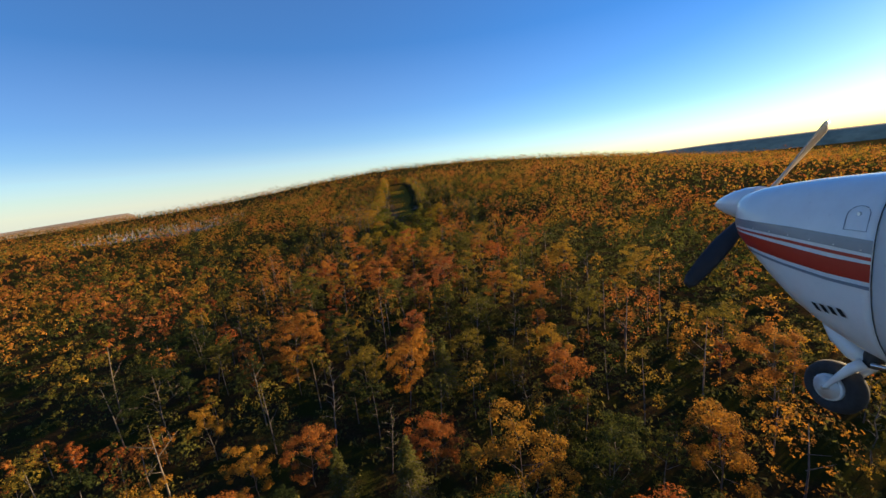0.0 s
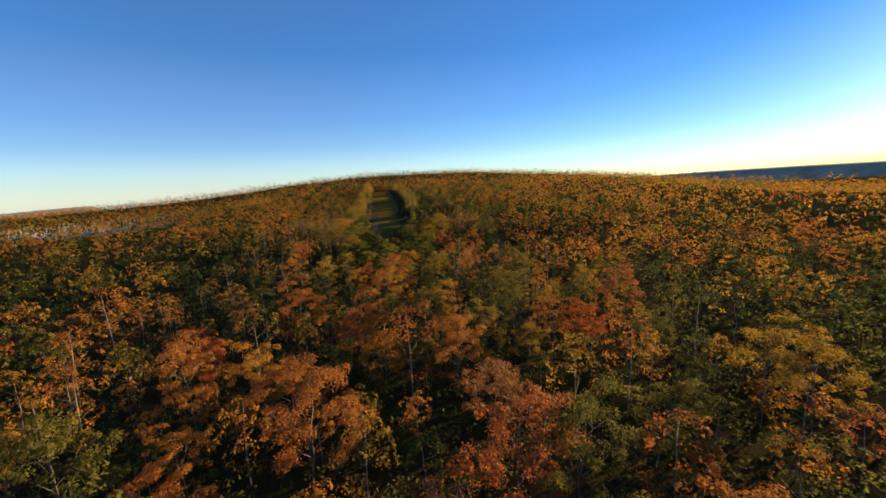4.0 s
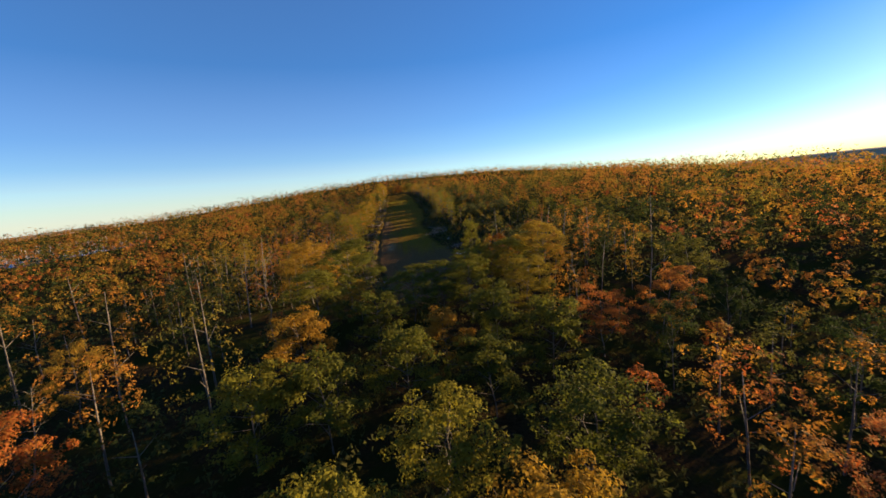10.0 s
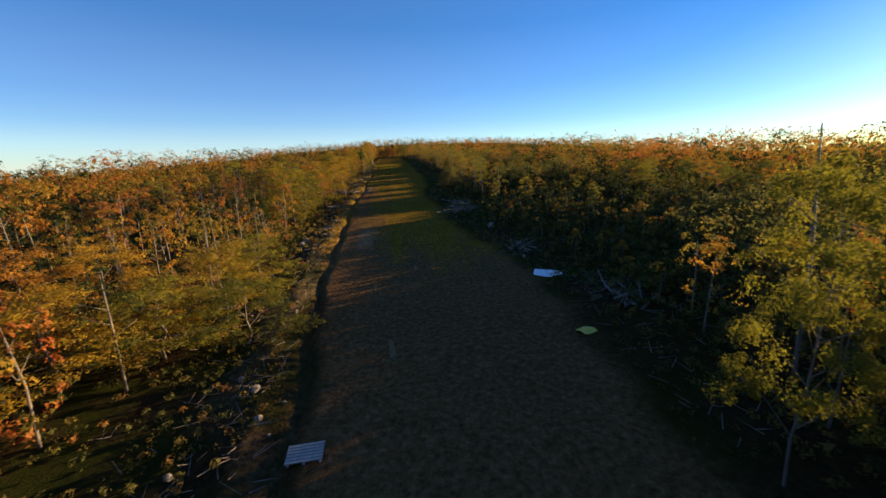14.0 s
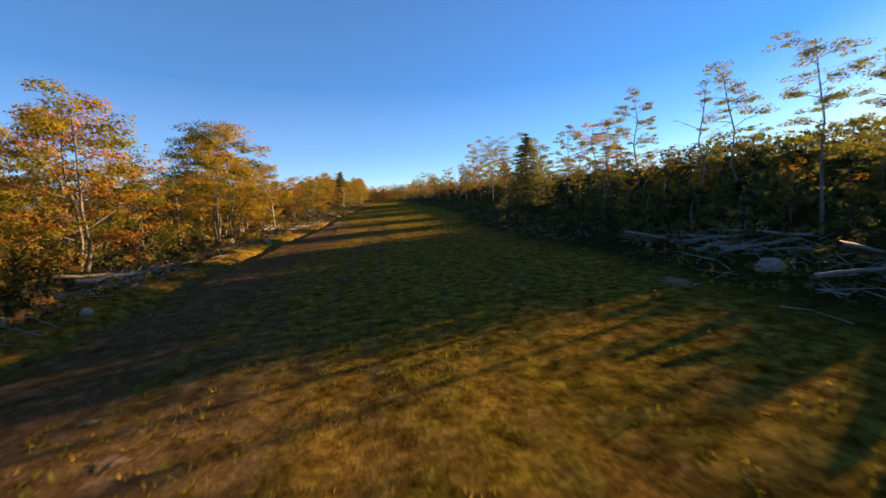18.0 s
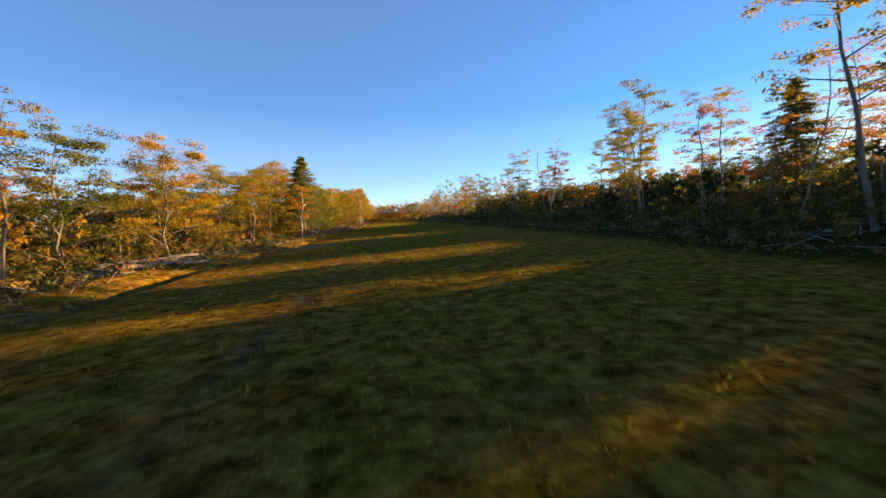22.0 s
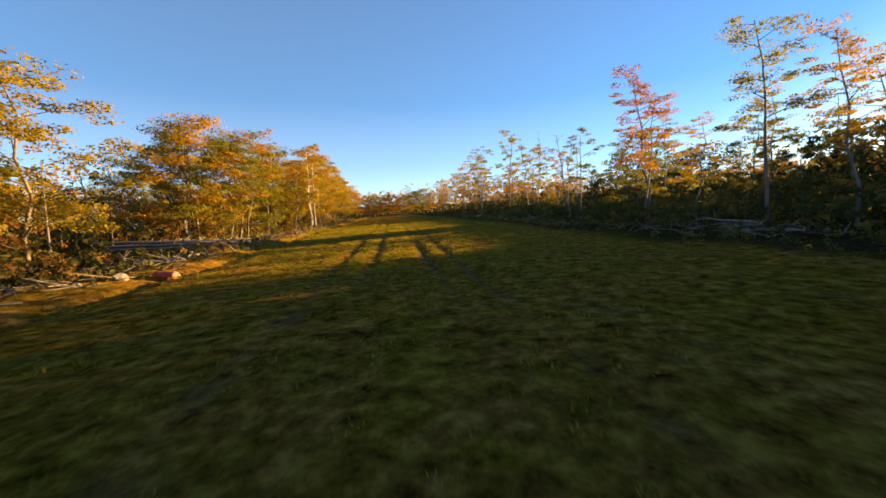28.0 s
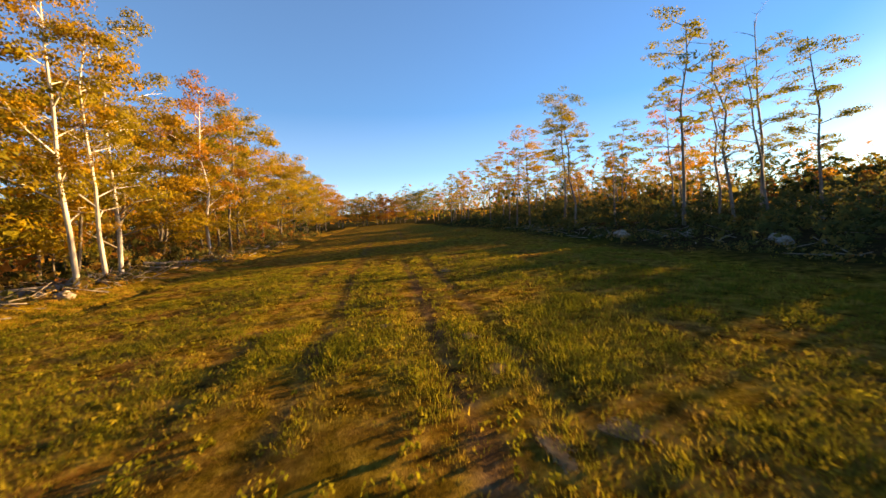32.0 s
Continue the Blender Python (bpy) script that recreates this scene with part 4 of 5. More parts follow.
def rock_mesh(seed):
    bm = bmesh.new()
    bmesh.ops.create_icosphere(bm, subdivisions=2, radius=1)
    for w in bm.verts:
        d = w.co.copy()
        w.co *= 1 + 0.35 * noise.noise(d * 1.3 + Vector((seed, 0, 0))) + 0.12 * noise.noise(d * 4 + Vector((0, seed, 0)))
        w.co.z = w.co.z * 0.7
    me = bpy.data.meshes.new("rock")
    bm.to_mesh(me)
    bm.free()
    me.materials.append(M_STONE)
    return me


ROCKS = [rock_mesh(3.1 * k) for k in range(5)]


def rock(x, y, s, k):
    ob = new("rock", ROCKS[k % 5])
    ob.matrix_basis = pose(x, y, height(x, y) + 0.25 * s, 0, 0, 73 * k) @ Matrix.Diagonal((s, s * 0.8, s, 1))
    return tagged(ob, "pale weathered field stone or sandy dirt pile half sunk in the verge", "rock", "rocks along the verge")


# The largest one, at y 297.5, stands for a pile of sandy dirt.
for k, (x, y, s) in enumerate([(2.5, 370.3, 0.07), (-14.5, 386.6, 0.4), (-13.4, 386.9, 0.45), (-12.9, 390.0, 0.35), (-13.1, 297.5, 0.75), (-14.6, 293.8, 0.42), (-13.8, 295.0, 0.3), (-12.4, 302.5, 0.5), (-19, 364, 0.6), (13.1, 249.5, 0.6), (-9.7, 249.7, 0.45), (-9.9, 248.2, 0.4), (10.9, 267.1, 0.35), (-7.6, 260.6, 0.28), (-12.6, 266.7, 0.3), (-11.0, 289.5, 0.35),
                               (-9.2, 346.5, 0.35), (-10.2, 396.5, 0.3), (-8.6, 387.1, 0.3), (13.2, 431.5, 0.4), (14.5, 424.5, 0.3), (15.3, 425.5, 0.26), (-9.8, 434.5, 0.28)]):
    rock(x, y, s, k)
for k in range(120):
    y = rng.uniform(212, 450)
    side = rng.random()
    x = left_edge(y) - rng.uniform(1.2, 5.0) if side < 0.7 else right_edge(y) + rng.uniform(0.8, 6)
    rock(x, y, rng.uniform(0.08, 0.24), k)


def halved(nt, value):
    node = nt.nodes.new("ShaderNodeMath")
    node.operation = "MULTIPLY"
    nt.links.new(value, node.inputs[0])
    node.inputs[1].default_value = 0.5
    return node.outputs[0]


def soil_material():
    """Worn stony soil, broken up by turf towards its rim."""
    m, nt, b = material("pale_soil", 0.95)
    n1, n2 = noise_tex(nt, 9, 6, 0.7), noise_tex(nt, 2.2, 4, 0.6)
    col = mixed(nt, ramp(nt, [(0.3, (0.09, 0.048, 0.020)), (0.55, (0.22, 0.125, 0.055)), (0.8, (0.38, 0.25, 0.13))], n1), (0.10, 0.09, 0.03), ramp(nt, [(0.5, (0, 0, 0)), (0.64, (0.8, 0.8, 0.8))], n2))
    nt.links.new(col, b.inputs["Base Color"])
    b.inputs["Specular IOR Level"].default_value = 0.05
    bumped(nt, b, n1, 0.8, 0.03)
    rim = nt.nodes.new("ShaderNodeAttribute")
    rim.attribute_name = "rim"
    worn = nt.nodes.new("ShaderNodeMath")
    worn.operation = "MULTIPLY_ADD"
    nt.links.new(noise_tex(nt, 14, 4, 0.7), worn.inputs[0])
    worn.inputs[1].default_value = 1.3
    nt.links.new(rim.outputs["Fac"], worn.inputs[2])
    gone = nt.nodes.new("ShaderNodeMixShader")
    nt.links.new(ramp(nt, [(0.0, (0, 0, 0)), (0.46, (0, 0, 0)), (0.56, (1, 1, 1))], halved(nt, worn.outputs[0])), gone.inputs[0])
    nt.links.new(b.outputs[0], gone.inputs[1])
    nt.links.new(nt.nodes.new("ShaderNodeBsdfTransparent").outputs[0], gone.inputs[2])
    nt.links.new(gone.outputs[0], nt.nodes["Material Output"].inputs[0])
    return m


M_SOIL = soil_material()


def bare_patch(x, y, a, b_, turn, seed):
    """Worn stony soil showing through the turf, with a ragged rim that dips under the grass."""
    vv, ff = [], []
    ca, sa = math.cos(radians(turn)), math.sin(radians(turn))
    for ring in range(5):
        for k in range(26):
            t = 6.283 * k / 26
            w = ring / 4 * (1 + 0.45 * noise.noise(Vector((math.cos(t) * 1.6, math.sin(t) * 1.6, seed))) + 0.25 * noise.noise(Vector((math.cos(t) * 5, math.sin(t) * 5, seed + 4))))
            u, v_ = a * w * math.cos(t), b_ * w * math.sin(t)
            px, py = x + u * ca - v_ * sa, y + u * sa + v_ * ca
            vv.append((px, py, ground_z(px, py) + 0.012 - 0.012 * (ring / 4) ** 2 + 0.012 * noise.noise(Vector((px * 9, py * 9, 1)))))
    for ring in range(4):
        for k in range(26):
            q_ = (k + 1) % 26
            ff.append((ring * 26 + k, ring * 26 + q_, ring * 26 + 26 + q_, ring * 26 + 26 + k))
    me = mesh_from("bare_soil", vv, ff, [M_SOIL], True)
    me.attributes.new("rim", "FLOAT", "POINT").data.foreach_set("value", [(k // 26 / 4) ** 1.5 for k in range(len(vv))])
    return tagged(new("bare_soil", me), "pale stony soil showing through the worn turf", "ground", "bare patches of the airstrip", "structure")


for k, (x, y, a, b_, turn) in enumerate([(1.93, 369.2, 0.34, 0.80, -4), (1.18, 369.25, 0.28, 0.55, 22), (2.8, 416.3, 0.22, 0.42, 10), (3.45, 416.4, 0.30, 0.35, 40), (2.8, 417.9, 0.18, 0.40, -10), (2.75, 419.2, 0.25, 0.30, 20), (1.5, 420.2, 0.22, 0.30, 0), (3.4, 426.2, 0.4, 0.7, 0),
                                         (-3.26, 263.85, 0.28, 0.12, 10), (-2.35, 262.8, 0.3, 0.3, 0), (8.4, 267.4, 0.8, 0.9, 0), (4.2, 334.5, 0.5, 0.35, 20), (-0.9, 232.0, 0.3, 2.4, 2), (2.6, 236.0, 0.35, 2.0, -3), (0.4, 222.0, 0.4, 2.6, 3)]):
    bare_patch(x, y, a, b_, turn, 2.7 * k)


# Felled timber: pole logs and cut brush heaps.
def log_mesh(seed, length, r):
    g = np.random.default_rng(seed)
    v, f = [], []
    pts = [(length * (t - 0.5), g.normal(0, 0.03 * length * 0.3), g.normal(0, 0.02)) for t in np.linspace(0, 1, 6)]
    tube(v, f, pts, [r * (1 - 0.09 * i) for i in range(6)], 7)
    for b in range(3):
        t = g.uniform(0.4, 0.95)
        p = Vector((length * (t - 0.5), 0, 0))
        a = g.uniform(0, 3.14)
        q = p + Vector((0.35, math.cos(a) * 0.5, math.sin(a) * 0.5)) * g.uniform(0.4, 1.0)
        tube(v, f, [tuple(p), tuple(q)], [r * 0.35, r * 0.12], 4)
    return mesh_from("log", v, f, [M_DEAD], True)


LOGS = [log_mesh(k, rng.uniform(2.2, 4.5), rng.uniform(0.05, 0.10)) for k in range(6)]


def lay_log(x, y, turn, lift=0.05, k=0, tilt=0.0):
    ob = new("log", LOGS[k % 6])
    ob.matrix_basis = pose(x, y, height(x, y) + lift, 0, tilt, turn)
    return tagged(ob, "bare bleached log lying in the cut brush", "log", "logs along the verge")


POLES = [log_mesh(40 + k, rng.uniform(6.0, 8.5), rng.uniform(0.07, 0.11)) for k in range(5)]
for k in range(26):
    lay = k // 10
    ob = new("log", POLES[k % 5])
    px, py = -13.4 + rng.normal(0, 0.7) + 0.1 * lay, 406.0 + (k % 10 - 4.5 + 0.5 * lay) * 0.26
    ob.matrix_basis = pose(px, py, height(-12.5, 406) + 0.14 + 0.19 * lay, 0, rng.normal(0, 0.8), 3 + rng.normal(0, 4))
    tagged(ob, "long bleached pole log stacked beside the airstrip", "log", "pole logs stacked beside the airstrip")
for k in range(22):
    old = k > 13                     # a weathered grey heap beside the paler poles
    ob = new("log", POLES[k % 5])
    px, py = (-7.9, 297.6) if old else (-10.7, 298.4)
    px, py = px + rng.normal(0, 0.35 if old else 0.25) + 0.22 * (k % 5 - 2), py + rng.normal(0, 0.7)
    ob.matrix_basis = pose(px, py, height(px, py) + 0.10 + 0.16 * (k % 14 // 5), 0, rng.normal(-2.6, 0.8), (78 if old else 100) + rng.normal(0, 7)) @ Matrix.Scale(0.62 if old else 0.9, 4)
    tagged(ob, "grey weathered log lying beside the ditch" if old else "long bleached pole log lying under the trees", "log", "pole logs beside the ditch")
ob = new("leaning_pole", POLES[0])
ob.matrix_basis = pose(-15.6, 409.0, height(-15.6, 409.0) + 1.9, 0, -62, 175) @ Matrix.Scale(0.62, 4)
tagged(ob, "bleached bare pole leaning over the stacked timber", "pole")
rock(-11.8, 403.6, 0.26, 2)
rock(-10.0, 406.6, 0.24, 4)
HEAPS = [(-9.6, 396.5, 6, 100), (-9.4, 365.5, 9, 60), (-11.0, 311.0, 4, 80), (-10.2, 300.0, 8, 95), (-9.6, 275.0, 8, 75), (-10.0, 430.5, 9, 85), 
         (11.6, 262.5, 8, 10), (12.5, 265.0, 8, 20), (12.9, 271.0, 9, 5), (16.5, 227.0, 12, 50), (14.0, 240.0, 8, 70), (15.0, 392.0, 5, 60), (-10.5, 320.0, 7, 80), (-10.4, 415, 6, 80), (-9.8, 328.0, 8, 80), (-13.6, 348.0, 5, 90), (-9.5, 381.0, 4, 70)]
n = 0
for x, y, count, turn in HEAPS:
    for k in range(count):
        lay_log(x + rng.normal(0, 0.8), y + rng.normal(0, 1.3), turn + rng.normal(0, 28), 0.06 + 0.30 * rng.random() * (k > 3), n, rng.normal(0, 4))
        n += 1
c, sz = [], []
for x, y, count, turn in HEAPS:
    for k in range(count * 9):
        px, py = x + rng.normal(0, 1.2), y + rng.normal(0, 1.8)
        c.append((px, py, height(px, py) + 0.2 * rng.random()))
v, f = [], []
for k in range(3200):
    y = rng.uniform(212, 450)
    x = left_edge(y) - 1.2 - rng.gamma(1.5, 1.3) if k % 3 else right_edge(y) + 0.8 + rng.gamma(1.6, 2.0)
    c.append((x, y, height(x, y) + 0.08 * rng.random()))
for p in c:
    a, l = rng.uniform(0, 6.283), rng.uniform(0.3, 1.1)
    tube(v, f, [p, (p[0] + math.cos(a) * l, p[1] + math.sin(a) * l, p[2] + rng.uniform(-0.05, 0.35))], [0.022, 0.008], 3)
tagged(new("brushwood", mesh_from("brushwood", v, f, [M_DEAD])), "heaps of cut dry brushwood sticks", "brush", kind="stuff")


def plain(name, col, rough, metal=0.0, grain=0.12, scale=8):
    m, nt, b = material(name, rough, metal)
    nn = noise_tex(nt, scale, 5, 0.6)
    lo = tuple(ch * (1 - grain) for ch in col)
    hi = tuple(min(1.0, ch * (1 + grain)) for ch in col)
    nt.links.new(ramp(nt, [(0.3, lo), (0.7, hi)], nn), b.inputs["Base Color"])
    return m


def box_mesh(name, size, mat, bevel=0.02):
    bm = bmesh.new()
    bmesh.ops.create_cube(bm, size=1)
    for w in bm.verts:
        w.co = Vector((w.co.x * size[0], w.co.y * size[1], w.co.z * size[2]))
    bmesh.ops.bevel(bm, geom=bm.edges[:], offset=bevel, segments=2, affect="EDGES")
    me = bpy.data.meshes.new(name)
    bm.to_mesh(me)
    bm.free()
    me.materials.append(mat)
    return me


def sheet(x, y, size, turn, mat, name, label, lift=0.12, tilt=4.0):
    """A bent sheet lying in the brush."""
    vv, ff = [], []
    m = 7
    for j in range(m):
        for i in range(m):
            u, w = i / (m - 1) - 0.5, j / (m - 1) - 0.5
            vv.append((u * size[0], w * size[1], 0.05 * math.sin(5 * u + 2 * w) + 0.04 * math.cos(7 * w)))
    low = len(vv)
    vv += [(a, b_, c_ - 0.03) for a, b_, c_ in vv]
    for j in range(m - 1):
        for i in range(m - 1):
            k = j * m + i
            ff.append((k, k + 1, k + m + 1, k + m))
            ff.append((low + k, low + k + m, low + k + m + 1, low + k + 1))
    rim = [i for i in range(m)] + [j * m + m - 1 for j in range(1, m)] + [(m - 1) * m + i for i in range(m - 2, -1, -1)] + [j * m for j in range(m - 2, 0, -1)]
    for a, b_ in zip(rim, rim[1:] + rim[:1]):
        ff.append((a, low + a, low + b_, b_))
    ob = new(name, mesh_from(name, vv, ff, [mat]))
    ob.matrix_basis = pose(x, y, height(x, y) + lift, tilt, tilt, turn)
    return tagged(ob, label, "sheet")


M_TARP = plain("white_sheeting", (0.74, 0.76, 0.78), 0.5)
M_YELLOW = plain("yellow_plastic", (0.62, 0.42, 0.04), 0.45)
M_BOARD = plain("weathered_board", (0.33, 0.30, 0.27), 0.8, 0, 0.25)
M_RED = plain("red_plastic", (0.42, 0.045, 0.03), 0.5)
sheet(13.4, 231.4, (2.6, 1.5), -25, M_TARP, "white_sheet", "white crumpled sheet lying in dark brush")
sheet(11.5, 221.6, (1.0, 0.7), 20, M_YELLOW, "yellow_sheet", "small yellow plastic sheet on bare ground", 0.1)
pallet = tagged(new("pallet"), "grey weathered board platform beside the ditch", "pallet")
pallet.matrix_basis = pose(-2.8, 215.0, height(-2.8, 215.0) + 0.12, 0, 0, 4)
for k in range(6):
    part("plank", box_mesh("plank", (1.3, 0.13, 0.03), M_BOARD, 0.005), pallet).location = (0, (k - 2.5) * 0.165, 0.05)
for k in (-0.55, 0.0, 0.55):
    part("bearer", box_mesh("bearer", (0.09, 1.0, 0.09), M_BOARD, 0.005), pallet).location = (k, 0, -0.015)
can = tagged(new("marker_drum"), "red plastic drum lying on its side in the grass", "drum")
can.matrix_basis = pose(-6.3, 391.2, height(-6.3, 391.2) + 0.13, 90, 0, 70)
v, f = [], []
tube(v, f, [(0, 0, -0.40), (0, 0, -0.38), (0, 0, -0.05), (0, 0, 0), (0, 0, 0.05), (0, 0, 0.38), (0, 0, 0.40)], [0.13, 0.15, 0.15, 0.16, 0.15, 0.15, 0.13], 20)
f.append(tuple(reversed(range(20))))
part("drum_body", mesh_from("drum_body", v, f, [M_RED], True), can)
v, f = [], []
tube(v, f, [(0.1, 0, 0.40), (0.1, 0, 0.425)], [0.04, 0.04], 10)
part("bung", mesh_from("bung", v, f, [plain("black_plastic", (0.03, 0.03, 0.03), 0.5)]), can)

# ---------------------------------------------------------------- grass
M_GRASS = leaf_material("grass_blades", [(0.0, (0.095, 0.100, 0.012)), (0.4, (0.225, 0.195, 0.022)), (0.7, (0.38, 0.25, 0.042)), (1.0, (0.46, 0.27, 0.07))], "tint", 0.0, 0.02)


def tufts(count, y0, y1, blades, tall, x0=None, x1=None, wide=0.006):
    """Tufts of grass blades between two ends of the strip: thick in clumps, thin on worn ground."""
    y = rng.uniform(y0, y1, count)
    lo = np.array([left_edge(t) - 1.5 for t in y]) if x0 is None else np.full(count, x0)
    hi = np.array([right_edge(t) + 1.5 for t in y]) if x1 is None else np.full(count, x1)
    x = lo + (hi - lo) * rng.random(count)
    clump = np.array([noise.noise(Vector((a * 1.3, b_ * 1.1, 5.5))) + 0.6 * noise.noise(Vector((a * 0.3, b_ * 0.2, 9.5))) for a, b_ in zip(x, y)])
    rut = np.array([min(abs(a - at - 0.25 * math.sin(b_ * 0.05)) for at in RUTS) for a, b_ in zip(x, y)])
    keep = (clump + rng.normal(0, 0.22, count) > -0.16) & ((rut > 0.17) | (rng.random(count) < 0.3))
    x, y, clump = x[keep], y[keep], clump[keep]
    z = np.array([height(a, b_) for a, b_ in zip(x, y)])
    k = len(x) * blades
    X, Y, Z = (np.repeat(w, blades) for w in (x, y, z))
    a = rng.random(k) * 6.283
    r = rng.random(k) * 0.12
    bx, by = X + r * np.cos(a), Y + r * np.sin(a)
    L = tall * rng.uniform(0.5, 1.4, k) * np.repeat(1 + 0.9 * np.clip(clump, -0.5, 1), blades)
    lean = rng.uniform(0.3, 1.15, k)
    w = wide * rng.uniform(0.7, 1.5, k)
    px, py = -np.sin(a) * w, np.cos(a) * w
    tx, ty = bx + np.cos(a) * lean * L, by + np.sin(a) * lean * L
    tz = Z + L * np.sqrt(np.clip(1 - 0.5 * lean ** 2, 0.12, 1))
    q = np.stack([np.stack([bx - px, by - py, Z - 0.02], 1), np.stack([bx + px, by + py, Z - 0.02], 1), np.stack([tx, ty, tz], 1)], 1)
    hue = np.clip(np.repeat(0.46 + 0.2 * rng.normal(0, 1, len(x)) - 0.45 * clump, blades), 0.01, 0.99)
    return q, hue


sets = [tufts(9000, 236, 445, 7, 0.07, wide=0.011), tufts(14000, 255, 392, 7, 0.06, -4, 6, wide=0.009), tufts(15000, 386, 414, 8, 0.055, -6, 8), tufts(30000, 413.8, 432, 8, 0.05, -7.5, 10.5), tufts(9000, 414, 421, 8, 0.05, -4, 6.5, wide=0.0045)]
tagged(new("grass", tinted("grass", np.concatenate([a for a, b_ in sets]), np.concatenate([b_ for a, b_ in sets]), M_GRASS)), "short tufted yellow-green grass of the airstrip", "grass", kind="stuff")

# Broad-leaved weeds and taller tufts between the wheel tracks.
weed = np.random.default_rng(91)
c, sz = [], []
for k in range(7000):
    y = weed.uniform(387, 430)
    x = weed.normal(1.6, 3.6)
    if noise.noise(Vector((x * 0.5, y * 0.35, 2.5))) < -0.05 or min(abs(x - at) for at in RUTS) < 0.2:
        continue
    s = weed.uniform(0.03, 0.085)
    c.append((x, y, height(x, y) + 0.6 * s))
    sz.append(s)
q = leaf_quads(weed, c, sz, 11, 0.038, 0.9)
tagged(new("weeds", tinted("weeds", q, np.repeat(weed.uniform(0.02, 0.6, len(c)), 11), M_GRASS)), "low broad-leaved weeds between the wheel tracks", "weeds", kind="stuff")


# ---------------------------------------------------------------- the aircraft that carries the camera, in the air at the start
def paint(name, col):
    m, nt, b = material(name, 0.28)
    nn = noise_tex(nt, 5, 5, 0.6)
    dirt = noise_tex(nt, 26, 3, 0.6)
    c1 = mixed(nt, ramp(nt, [(0.3, tuple(ch * 0.9 for ch in col)), (0.7, col)], nn), tuple(ch * 0.72 for ch in col), ramp(nt, [(0.62, (0, 0, 0)), (0.78, (0.6, 0.6, 0.6))], dirt))
    nt.links.new(c1, b.inputs["Base Color"])
    b.inputs["Coat Weight"].default_value, b.inputs["Coat Roughness"].default_value = 0.4, 0.12
    return m


M_WHITE, M_STRIPE_RED, M_STRIPE_GREY = paint("white_paint", (0.78, 0.78, 0.77)), paint("red_paint", (0.50, 0.03, 0.02)), paint("grey_paint", (0.22, 0.25, 0.29))
M_TYRE = plain("tyre_rubber", (0.022, 0.022, 0.024), 0.85, 0, 0.3, 30)
M_METAL = plain("brushed_metal", (0.55, 0.56, 0.58), 0.32, 1.0)
M_BLACK = plain("black_paint", (0.018, 0.018, 0.022), 0.55, 0, 0.3)
M_GAP = plain("dark_gap", (0.01, 0.01, 0.01), 0.9)
M_BLADE = plain("tan_blade", (0.42, 0.34, 0.24), 0.45, 0.3)

plane = tagged(new("light_aircraft"), "white light aircraft with red and grey stripes, flying", "aircraft")
AX_F, AX_R, AX_U, HUB = Vector((-0.1363, 0.0913, -0.9864)), Vector((0.9906, 0.0225, -0.1348)), Vector((-0.0099, 0.9956, 0.0936)), Vector((2.6727, -0.9358, -2.62))
frame_m = Matrix((AX_R, AX_F, AX_U)).transposed().to_4x4()
frame_m.translation = HUB
plane.matrix_basis = ROWS[0][1] @ frame_m

# y forward from the nose wheel, half width, top, bottom.
COWL = [(0.585, 0.20, 1.31, 1.02), (0.565, 0.27, 1.335, 0.96), (0.52, 0.325, 1.355, 0.905), (0.40, 0.372, 1.383, 0.79), (0.25, 0.402, 1.40, 0.645), (0.10, 0.423, 1.411, 0.515),
        (-0.10, 0.443, 1.418, 0.395), (-0.30, 0.460, 1.421, 0.315), (-0.45, 0.468, 1.421, 0.272)]
BODY = [(-0.458, 0.468, 1.421, 0.27), (-0.9, 0.48, 1.42, 0.22), (-1.05, 0.485, 1.45, 0.21), (-1.5, 0.49, 1.80, 0.20), (-2.6, 0.48, 1.86, 0.22), (-3.4, 0.36, 1.60, 0.40), (-5.2, 0.14, 1.30, 0.85), (-6.0, 0.04, 1.25, 1.0)]
SIDES = 44


def ring_at(sec):
    y, hw, zt, zb = sec
    zc, out = (zt + zb) / 2 + 0.06 * (zt - zb), []
    for k in range(SIDES):
        a = 2 * math.pi * k / SIDES
        ca, sa = math.cos(a), math.sin(a)
        e = 0.72 if sa > 0 else 0.86
        x = hw * math.copysign(abs(ca) ** e, ca)
        z = zc + ((zt - zc) if sa > 0 else (zc - zb)) * math.copysign(abs(sa) ** e, sa)
        out.append((x, y, z))
    return out


def between(secs, n):
    """More sections between the given ones."""
    out = []
    for a, b_ in zip(secs, secs[1:]):
        for k in range(n):
            out.append(tuple(p + (q_ - p) * k / n for p, q_ in zip(a, b_)))
    return out + [secs[-1]]


def shell(secs, front, back):
    v, f = [], []
    for s in secs:
        v += ring_at(s)
    for j in range(len(secs) - 1):
        for k in range(SIDES):
            a, b_ = j * SIDES + k, j * SIDES + (k + 1) % SIDES
            f.append((a, a + SIDES, b_ + SIDES, b_))
    if front:
        f.append(tuple(range(SIDES)))
    if back:
        f.append(tuple(reversed(range((len(secs) - 1) * SIDES, len(secs) * SIDES))))
    return v, f


v, f = shell(between(COWL, 3), True, True)
cowling = part("cowling", mesh_from("cowling", v, f, [M_WHITE], True), plane, "white engine cowling with red and grey stripes")
v, f = shell(between(BODY, 2), True, True)
part("fuselage", mesh_from("fuselage", v, f, [M_WHITE], True), plane)


